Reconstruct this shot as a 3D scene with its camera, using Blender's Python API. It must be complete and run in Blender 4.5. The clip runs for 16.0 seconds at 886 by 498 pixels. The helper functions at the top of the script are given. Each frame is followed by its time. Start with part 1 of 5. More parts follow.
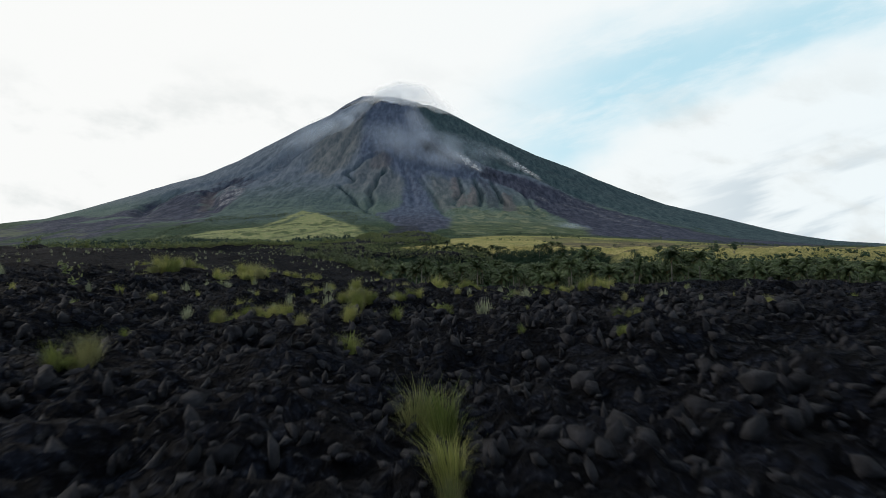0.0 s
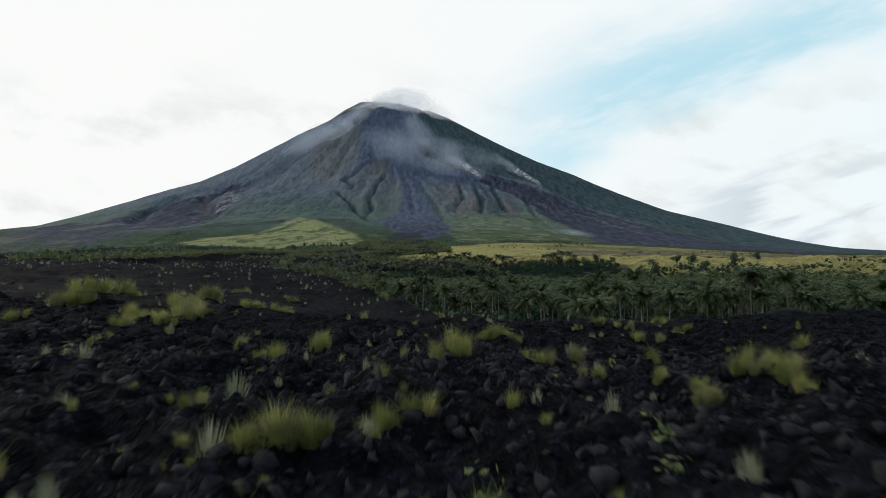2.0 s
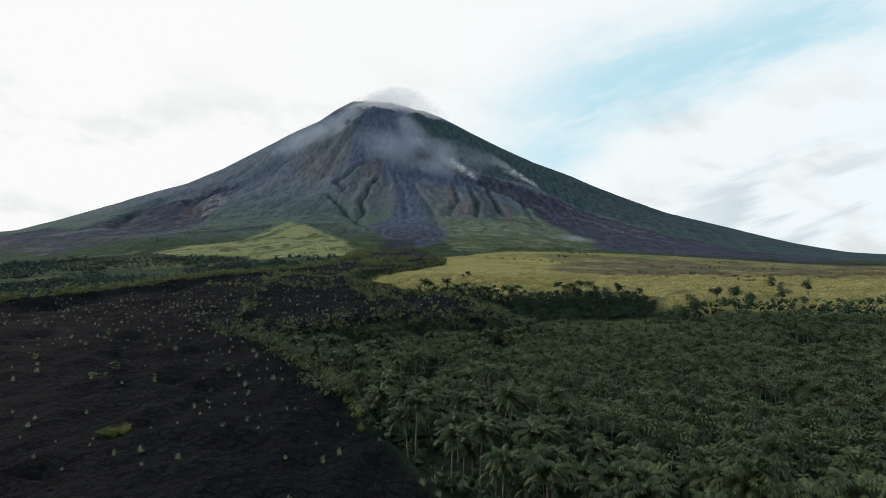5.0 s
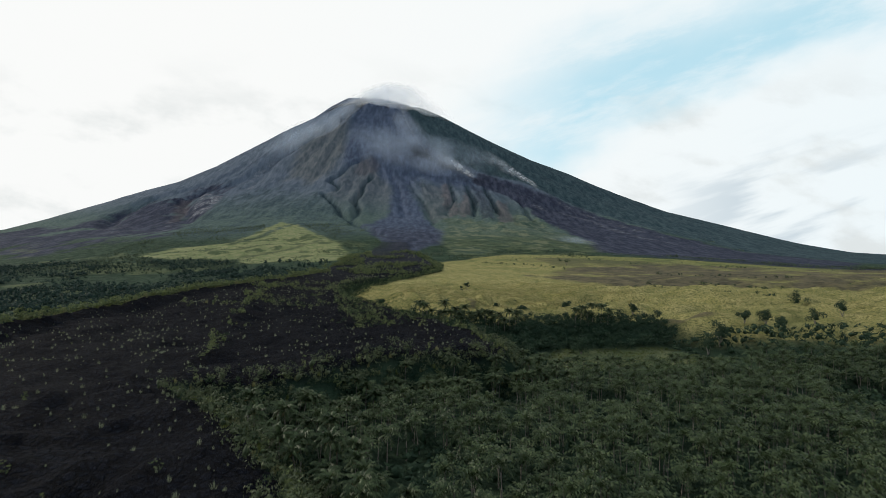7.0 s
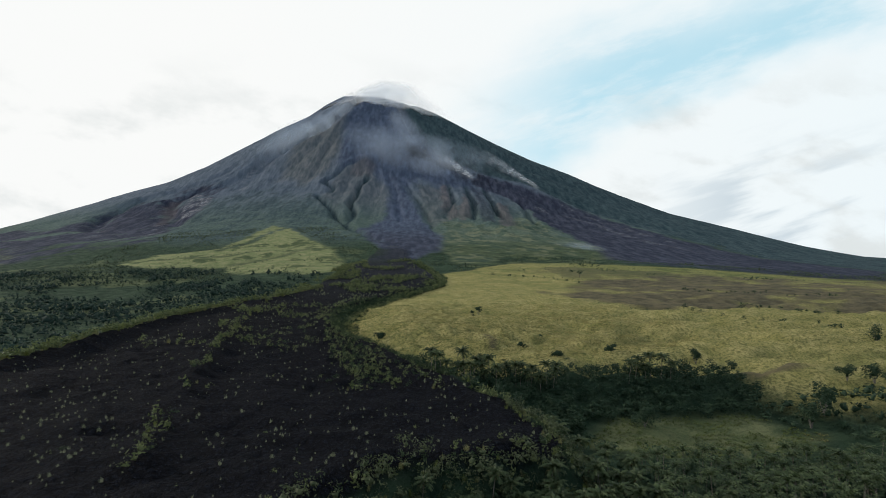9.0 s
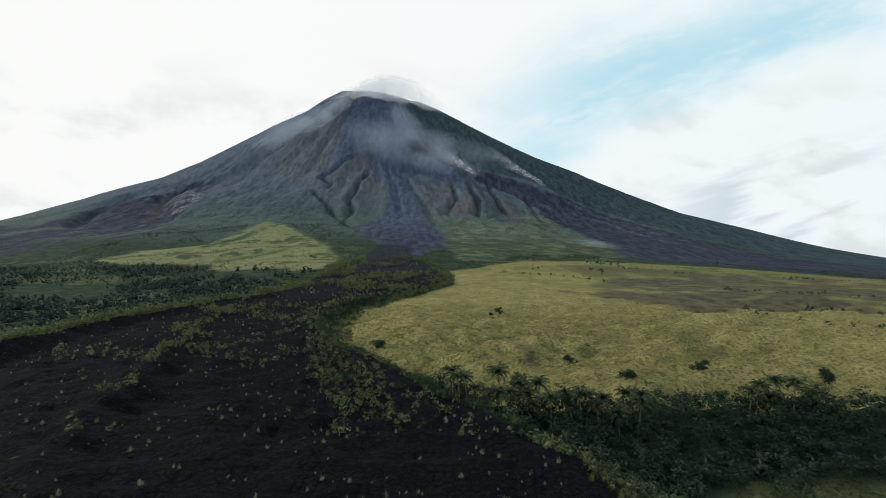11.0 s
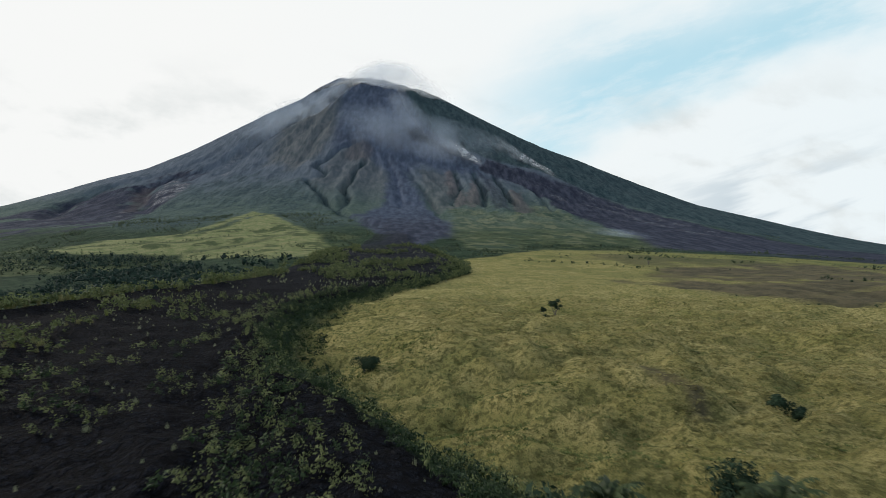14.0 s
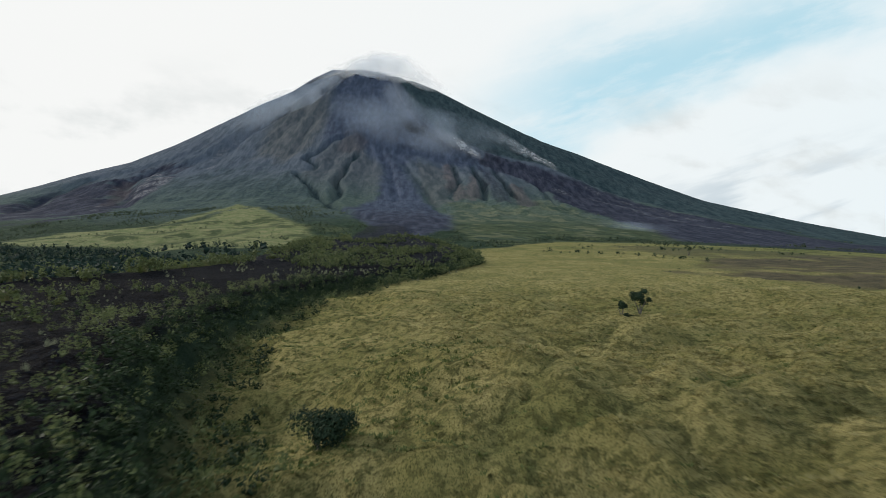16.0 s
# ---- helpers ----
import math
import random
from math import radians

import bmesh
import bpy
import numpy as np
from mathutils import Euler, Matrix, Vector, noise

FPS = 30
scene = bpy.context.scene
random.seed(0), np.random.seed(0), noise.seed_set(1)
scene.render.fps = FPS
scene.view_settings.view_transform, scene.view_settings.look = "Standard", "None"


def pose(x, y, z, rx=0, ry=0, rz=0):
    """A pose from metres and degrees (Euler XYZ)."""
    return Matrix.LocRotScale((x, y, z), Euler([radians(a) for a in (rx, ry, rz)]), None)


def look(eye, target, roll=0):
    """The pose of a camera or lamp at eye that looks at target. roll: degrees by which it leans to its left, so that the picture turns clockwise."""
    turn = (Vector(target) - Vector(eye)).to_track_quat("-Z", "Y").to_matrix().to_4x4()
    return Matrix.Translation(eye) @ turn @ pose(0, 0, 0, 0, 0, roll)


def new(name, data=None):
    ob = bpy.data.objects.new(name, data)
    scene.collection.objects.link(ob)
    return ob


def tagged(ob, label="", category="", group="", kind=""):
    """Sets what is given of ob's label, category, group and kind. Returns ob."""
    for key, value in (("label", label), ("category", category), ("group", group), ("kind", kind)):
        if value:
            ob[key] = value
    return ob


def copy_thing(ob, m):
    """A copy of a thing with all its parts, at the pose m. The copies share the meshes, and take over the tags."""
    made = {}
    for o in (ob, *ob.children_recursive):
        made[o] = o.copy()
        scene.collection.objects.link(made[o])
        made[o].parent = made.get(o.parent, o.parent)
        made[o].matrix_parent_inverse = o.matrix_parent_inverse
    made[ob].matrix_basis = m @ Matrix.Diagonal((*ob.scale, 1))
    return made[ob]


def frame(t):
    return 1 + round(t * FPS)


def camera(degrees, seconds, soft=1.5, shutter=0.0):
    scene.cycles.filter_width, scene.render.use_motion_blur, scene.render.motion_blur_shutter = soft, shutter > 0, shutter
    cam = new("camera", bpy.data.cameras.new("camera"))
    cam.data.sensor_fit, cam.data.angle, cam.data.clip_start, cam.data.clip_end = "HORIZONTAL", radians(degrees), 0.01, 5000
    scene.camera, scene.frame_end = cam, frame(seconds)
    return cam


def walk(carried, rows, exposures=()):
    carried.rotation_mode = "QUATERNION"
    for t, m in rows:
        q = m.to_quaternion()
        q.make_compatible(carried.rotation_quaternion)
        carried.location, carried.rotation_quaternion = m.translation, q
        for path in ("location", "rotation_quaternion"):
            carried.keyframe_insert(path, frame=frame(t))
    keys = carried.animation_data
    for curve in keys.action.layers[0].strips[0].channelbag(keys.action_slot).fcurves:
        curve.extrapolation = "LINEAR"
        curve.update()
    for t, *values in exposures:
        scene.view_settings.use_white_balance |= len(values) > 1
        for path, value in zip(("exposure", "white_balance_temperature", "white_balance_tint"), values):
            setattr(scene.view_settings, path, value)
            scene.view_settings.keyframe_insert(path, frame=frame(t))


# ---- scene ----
cam = camera(74.0, 16.0, soft=0.65, shutter=0.4)
PATH = [
    (0, (0.604, 7.069, 9.495), (0.72, 107.02, 12.70), 0.05),
    (0.5, (0.290, 12.967, 9.929), (0.40, 112.92, 13.43), -0.05),
    (1, (-0.074, 19.431, 10.421), (0.02, 119.33, 14.27), -0.15),
    (1.5, (-0.469, 26.343, 11.139), (-0.23, 126.24, 15.20), -0.05),
    (2, (-0.887, 34.132, 12.352), (-0.65, 134.03, 16.66), 0.05),
    (2.5, (-1.262, 42.258, 13.888), (-0.98, 142.16, 18.40), 0.05),
    (3, (-1.893, 51.055, 16.138), (-1.47, 150.95, 20.80), 0.15),
    (3.5, (-2.473, 60.574, 20.086), (-1.84, 160.47, 24.55), 0.15),
    (4, (-2.903, 70.749, 24.650), (-2.07, 170.65, 28.97), -0.05),
    (6.5, (-1.456, 109.421, 37.991), (0.25, 209.32, 41.69), -0.05),
    (7, (-2.227, 117.511, 42.096), (-0.37, 217.41, 45.60), -0.15),
    (7.5, (-3.348, 127.564, 47.417), (-1.24, 227.51, 50.83), -0.15),
    (8, (-5.175, 141.627, 54.130), (-2.87, 241.53, 57.59), -0.05),
    (8.5, (-7.507, 158.062, 57.876), (-5.00, 257.96, 61.35), -0.05),
    (9, (-9.427, 174.658, 57.400), (-6.82, 274.56, 60.72), -0.15),
    (11.5, (-16.142, 262.774, 50.954), (-13.39, 362.67, 54.58), 0.15),
    (12, (-17.404, 281.224, 49.479), (-14.69, 381.12, 52.70), 0.05),
    (12.5, (-18.422, 300.102, 47.993), (-15.66, 400.00, 51.32), 0.15),
    (13, (-19.457, 318.522, 46.397), (-16.60, 418.42, 50.03), 0.15),
    (13.5, (-20.524, 336.630, 44.701), (-17.77, 436.53, 48.38), 0.15),
    (14, (-21.591, 355.344, 43.091), (-18.73, 455.24, 46.52), 0.05),
    (14.5, (-22.580, 374.392, 41.640), (-19.56, 474.29, 44.82), 0.15),
    (15, (-24.456, 393.003, 39.951), (-21.14, 492.90, 43.14), -0.05),
    (15.5, (-25.510, 411.906, 38.139), (-22.00, 511.81, 41.49), 0.05),
    (16, (-25.704, 430.493, 36.893), (-22.00, 530.34, 40.44), 0.05),
]
walk(cam, [(t, look(eye, target, roll)) for t, eye, target, roll in PATH], exposures=[(0, 0.0), (9, 0.0), (16, -0.05)])

# ---- world, sun ----
SUN_AZ, SUN_EL = radians(-66), radians(25)          # azimuth from +y towards +x
world = bpy.data.worlds.new("overcast_sky")
scene.world = world
world.use_nodes = True


def sky_nodes():
    nt = world.node_tree
    nt.nodes.clear()
    N, L = nt.nodes.new, nt.links.new

    def math_node(op, a, b=None, c=None):
        n = N("ShaderNodeMath")
        n.operation = op
        for i, v in enumerate((a, b, c)):
            if v is None:
                continue
            if isinstance(v, (int, float)):
                n.inputs[i].default_value = v
            else:
                L(v, n.inputs[i])
        return n.outputs[0]

    def ramp(v, lo, hi, a=0.0, b=1.0):
        n = N("ShaderNodeMapRange")
        n.interpolation_type = "SMOOTHSTEP"
        L(v, n.inputs[0])
        for i, x in enumerate((lo, hi, a, b)):
            n.inputs[i + 1].default_value = x
        return n.outputs[0]

    co = N("ShaderNodeTexCoord")
    sep = N("ShaderNodeSeparateXYZ")
    L(co.outputs["Generated"], sep.inputs[0])
    dist = math_node("ADD", math_node("ABSOLUTE", sep.outputs[1]), 0.15)
    u = math_node("DIVIDE", sep.outputs[0], dist)
    v = math_node("DIVIDE", sep.outputs[2], dist)

    def noise_uv(su, sv, shear, scale, detail, off, rough=0.55):
        cmb = N("ShaderNodeCombineXYZ")
        L(math_node("MULTIPLY", u, su), cmb.inputs[0])
        L(math_node("ADD", math_node("MULTIPLY", v, sv), math_node("MULTIPLY", u, shear)), cmb.inputs[1])
        cmb.inputs[2].default_value = off
        n = N("ShaderNodeTexNoise")
        n.inputs["Scale"].default_value, n.inputs["Detail"].default_value = scale, detail
        n.inputs["Roughness"].default_value = rough
        L(cmb.outputs[0], n.inputs["Vector"])
        return n.outputs["Fac"]

    warp = noise_uv(1, 1.6, -0.4, 4.0, 5, 3.1)
    # the long blue rift in the cloud deck, rising to the right
    line = math_node("SUBTRACT", v, math_node("ADD", math_node("MULTIPLY", u, 0.42), 0.145))
    line = math_node("ADD", line, math_node("MULTIPLY", math_node("SUBTRACT", warp, 0.5), 0.16))
    rift = math_node("MULTIPLY", ramp(line, -0.10, -0.02), ramp(line, 0.15, 0.0))
    rift = math_node("MULTIPLY", rift, ramp(u, -0.05, 0.25))
    wisps = noise_uv(1, 3.2, -0.9, 5.0, 7, 8.4, 0.6)
    rift = math_node("MULTIPLY", rift, ramp(wisps, 0.68, 0.42, 0.40, 0.95))
    # grey-blue streaks low in the sky and faint grey puffs
    streak = noise_uv(1, 5.0, -1.4, 3.2, 5, 1.7, 0.5)
    streak = math_node("MULTIPLY", ramp(streak, 0.52, 0.64), ramp(v, 0.24, 0.10))
    streak = math_node("MULTIPLY", streak, ramp(u, 0.25, 0.50))
    puffs = noise_uv(1, 2.0, 0.3, 6.0, 6, 5.2, 0.55)
    puffs = math_node("MULTIPLY", ramp(puffs, 0.48, 0.68), ramp(v, 0.34, 0.18))

    sky = N("ShaderNodeTexSky")
    sky.sky_type, sky.sun_disc = "NISHITA", False
    sky.sun_elevation, sky.sun_rotation = SUN_EL, SUN_AZ
    sky.air_density, sky.dust_density, sky.ozone_density = 1.0, 1.0, 1.6
    # thin high cloud pales the blue
    def veil(c):
        n = N("ShaderNodeMix")
        n.data_type = "RGBA"
        n.inputs[0].default_value = 0.8
        L(c, n.inputs[6])
        n.inputs[7].default_value = (3.6, 5.6, 6.3, 1)
        return n.outputs[2]
    blue = N("ShaderNodeBackground")
    blue.inputs[1].default_value = 0.15
    L(veil(sky.outputs[0]), blue.inputs[0])

    def mixc(f, a, b):
        n = N("ShaderNodeMix")
        n.data_type = "RGBA"
        L(f, n.inputs[0])
        for s, x in ((6, a), (7, b)):
            if isinstance(x, tuple):
                n.inputs[s].default_value = (*x, 1)
            else:
                L(x, n.inputs[s])
        return n.outputs[2]

    cloud = mixc(ramp(u, 0.9, -0.4), (0.86, 0.94, 0.97), (0.955, 0.965, 0.955))
    cloud = mixc(ramp(sep.outputs[1], 0.15, -0.6), cloud, (0.74, 0.88, 1.04))
    cloud = mixc(streak, cloud, (0.60, 0.69, 0.75))
    cloud = mixc(math_node("MULTIPLY", puffs, 0.75), cloud, (0.70, 0.74, 0.74))
    deck = N("ShaderNodeBackground")
    deck.inputs[1].default_value = 1.0
    L(cloud, deck.inputs[0])
    mix = N("ShaderNodeMixShader")
    L(rift, mix.inputs[0])
    L(deck.outputs[0], mix.inputs[1])
    L(blue.outputs[0], mix.inputs[2])
    out = N("ShaderNodeOutputWorld")
    L(mix.outputs[0], out.inputs[0])


sky_nodes()
sun = new("sun", bpy.data.lights.new("sun", "SUN"))
sun.data.energy, sun.data.angle, sun.data.color = 2.7, radians(5), (1.0, 0.92, 0.80)
sun.matrix_world = look((0, 0, 900), Vector((0, 0, 900)) - Vector((math.sin(SUN_AZ) * math.cos(SUN_EL), math.cos(SUN_AZ) * math.cos(SUN_EL), math.sin(SUN_EL))))


# ---- noise and shape of the land ----
def hashed(ix, iy, seed):
    h = (ix.astype(np.int64) * 374761393 + iy.astype(np.int64) * 668265263 + seed * 974634777) & 0x7FFFFFFF
    h = ((h ^ (h >> 13)) * 1274126177) & 0x7FFFFFFF
    return ((h ^ (h >> 16)) & 0xFFFF) / 32767.5 - 1.0


def vnoise(x, y, seed):
    ix, iy = np.floor(x), np.floor(y)
    fx, fy = x - ix, y - iy
    fx, fy = fx * fx * (3 - 2 * fx), fy * fy * (3 - 2 * fy)
    a, b = hashed(ix, iy, seed), hashed(ix + 1, iy, seed)
    c, d = hashed(ix, iy + 1, seed), hashed(ix + 1, iy + 1, seed)
    return (a + (b - a) * fx) * (1 - fy) + (c + (d - c) * fx) * fy


def fbm(x, y, size, octaves=4, seed=1, gain=0.5):
    total, amp, norm = 0.0, 1.0, 0.0
    for k in range(octaves):
        total = total + amp * vnoise(x / size + 17.3 * k, y / size - 9.1 * k, seed + k)
        norm += amp
        amp *= gain
        size *= 0.49
    return total / norm


def ridged(x, y, size, octaves=4, seed=1):
    total, amp, norm = 0.0, 1.0, 0.0
    for k in range(octaves):
        total = total + amp * (1 - np.abs(vnoise(x / size + 5.7 * k, y / size + 3.3 * k, seed + k)) * 2)
        norm += amp
        amp *= 0.5
        size *= 0.5
    return total / norm


def sstep(x, lo, hi):
    t = np.clip((x - lo) / (hi - lo), 0, 1)
    return t * t * (3 - 2 * t)


def inside_distance(x, y, poly):
    """Signed distance to a closed outline in the plan: positive inside."""
    best, odd = np.full(x.shape, 1e18), np.zeros(x.shape, bool)
    for (ax, ay), (bx, by) in zip(poly, poly[1:] + poly[:1]):
        dx, dy = bx - ax, by - ay
        t = np.clip(((x - ax) * dx + (y - ay) * dy) / (dx * dx + dy * dy), 0, 1)
        best = np.minimum(best, (x - ax - t * dx) ** 2 + (y - ay - t * dy) ** 2)
        if dy:
            odd ^= ((ay > y) != (by > y)) & (x < ax + (y - ay) * dx / dy)
    return np.where(odd, 1, -1) * np.sqrt(best)


def line_distance(x, y, pts):
    best, along = np.full(x.shape, 1e18), np.zeros(x.shape)
    for k, ((ax, ay), (bx, by)) in enumerate(zip(pts, pts[1:])):
        dx, dy = bx - ax, by - ay
        t = np.clip(((x - ax) * dx + (y - ay) * dy) / (dx * dx + dy * dy), 0, 1)
        d = (x - ax - t * dx) ** 2 + (y - ay - t * dy) ** 2
        along = np.where(d < best, k + t, along)
        best = np.minimum(best, d)
    return np.sqrt(best), along / (len(pts) - 1)


EAST_RIM = [(420, -260), (420, 130), (200, 125), (80, 121), (22, 116), (12, 129), (7, 141), (-4, 159), (-13, 183), (-26, 212),
        (-39, 231), (-51, 247), (-66, 264), (-65, 273), (-50, 272), (-37, 279), (-26, 290), (-14, 303), (10, 309), (22, 312),
        (23, 325), (19, 341), (13, 356), (5, 374), (-5, 391), (-13, 404), (-20, 424), (-36, 450), (-53, 480), (-62, 510), (-68, 548), (-68, 580), (-60, 615),
        (-42, 650), (-20, 700), (-4, 740), (0, 800)]
WEST_RIM = [(-12, 870), (-25, 941), (-36, 1060), (-48, 1150), (-92, 1150), (-97, 1060), (-104, 940), (-110, 820),
        (-112, 692), (-130, 640), (-150, 607), (-164, 551), (-170, 500), (-173, 449), (-183, 361), (-200, 280), (-280, 220), (-520, 180), (-520, -260)]
LAVA = EAST_RIM + WEST_RIM
CREST = [(-72, 305), (-82, 341), (-89, 372), (-94, 394), (-107, 465), (-113, 500), (-118, 540)]
CONE = (-225.0, 2550.0)
# ravines cut into the cone's front: their course, width and depth
FRONT_RAVINES = [([(-212, 2012), (-262, 1956), (-303, 1860), (-271, 1822), (-277, 1771)], 7, 13),
           ([(-183, 1914), (-203, 1815), (-199, 1772), (-206, 1690), (-192, 1629), (-196, 1493)], 7, 14),
           ([(-310, 1760), (-281, 1709), (-242, 1627), (-207, 1532), (-145, 1388), (-89, 1256)], 8, 10),
           ([(104, 1930), (114, 1800), (111, 1713), (102, 1596)], 8, 14),
           ([(160, 1930), (172, 1800), (175, 1700), (190, 1610)], 8, 14),
           ([(52, 1930), (60, 1800), (32, 1640)], 7, 9)]
SIDE_RAVINES = [([(-77, 1900), (-30, 1735), (-2, 1600), (13, 1388)], 8, 6),
           ([(-135, 1960), (-110, 1850), (-85, 1720), (-70, 1560)], 8, 6),
           ([(250, 1850), (262, 1760), (255, 1640), (240, 1540)], 8, 8),
           ([(-121, 2378), (-94, 2290), (-67, 2217), (-13, 2110), (60, 2060)], 14, 14),
           ([(-259, 2400), (-329, 2287), (-378, 2220), (-466, 2177), (-543, 2112), (-572, 1921)], 20, 18),
           ([(-700, 1990), (-740, 1880), (-690, 1760), (-610, 1600)], 22, 13),
           ([(-860, 1960), (-900, 1800), (-820, 1600)], 24, 14)]
RAVINES = FRONT_RAVINES + SIDE_RAVINES
ASH_FACE = [(-296, 2385), (-225, 2430), (-121, 2400), (-67, 2213), (69, 2051), (156, 2018), (130, 1930), (46, 1907), (-30, 1928), (-99, 1817), (-206, 2001), (-277, 1944), (-292, 2140)]
ASH_FAN = [(-141, 1965), (-84, 1900), (-27, 1690), (24, 1348), (7, 1140), (-40, 1040), (-90, 1040), (-70, 1130), (-125, 1265), (-152, 1448), (-112, 1646), (-112, 1814)]
BROWN_RIDGE = [(-310, 2340), (-274, 2070), (-303, 1948), (-360, 1860), (-462, 1944), (-469, 2192)]
APRON = [(-208, 2014), (-115, 1811), (-103, 1625), (-129, 1393), (-183, 1496), (-243, 1633), (-290, 1736), (-276, 1941)]
OLIVE_RIDGE = [(-46, 1893), (37, 1904), (43, 1597), (1, 1521), (-27, 1735)]
RED_SPURS = [[(25, 1895), (55, 1935), (72, 1650), (36, 1600)], [(72, 1725), (104, 1890), (108, 1690), (68, 1560)], [(177, 1810), (220, 1825), (200, 1500), (160, 1470)],
             [(-760, 1862), (-741, 1932), (-692, 1790), (-672, 1620)]]
GREY_TONGUE = [(118, 1950), (148, 1925), (168, 1720), (150, 1560), (120, 1560), (126, 1740)]
GRASS_LOBES = [(25, 1595), (88, 1570), (145, 1500), (200, 1540), (233, 1762), (276, 1640), (284, 1400), (317, 1286), (273, 1137), (167, 1121), (123, 1136), (73, 1003), (24, 973), (23, 1260)]
FLOW_EAST = [(125, 1960), (149, 2040), (291, 1964), (335, 1923), (390, 1870), (508, 1728), (601, 1447), (643, 1214), (689, 1054), (608, 952), (455, 1054), (339, 1089), (279, 1126), (311, 1344), (293, 1575), (274, 1773), (210, 1881)]
FLOW_WEST = [(-1115, 1721), (-953, 1692), (-908, 1873), (-772, 1926), (-767, 2035), (-624, 1976), (-629, 1861), (-606, 1712), (-638, 1652), (-537, 1316), (-572, 1259), (-611, 1222), (-700, 1168), (-950, 1148), (-1150, 1300)]
EAST_WOOD = [(-110, 2500), (-110, 2389), (-55, 2225), (0, 2126), (80, 2066), (160, 2045), (291, 1974), (335, 1933), (390, 1880), (508, 1738), (601, 1457), (643, 1224), (689, 1064), (1400, 700), (2600, 700), (2600, 3200), (-110, 3200)]
WEST_WOOD = [(-629, 1861), (-520, 1905), (-430, 1880), (-360, 1850), (-300, 1750), (-243, 1640), (-170, 1470), (-100, 1290), (-90, 1130), (-130, 1090), (-245, 1340), (-320, 1480), (-372, 1545), (-365, 1300), (-455, 1140), (-540, 1300), (-638, 1640), (-606, 1712)]
SCREE = [[(-721, 1877), (-727, 1958), (-629, 1879), (-611, 1771), (-639, 1704)], [(-559, 1882), (-607, 2054), (-574, 2093), (-524, 2148), (-550, 2087), (-548, 1950)]]
PINK_STREAMS = [[(297, 1812), (366, 1767), (437, 1693), (477, 1450), (520, 1300)], [(380, 1850), (480, 1700), (545, 1480)], [(-680, 1660), (-640, 1560), (-610, 1450), (-640, 1330)], [(-900, 1780), (-800, 1640), (-760, 1500)]]
HILL = [(-468, 1052), (-457, 1144), (-410, 1160), (-360, 1191), (-354, 1279), (-361, 1393), (-363, 1509), (-312, 1464), (-238, 1301), (-164, 1144), (-128, 1051), (-121, 940), (-122, 835), (-148, 827), (-184, 876), (-234, 898), (-308, 1042), (-360, 1038), (-389, 998)]


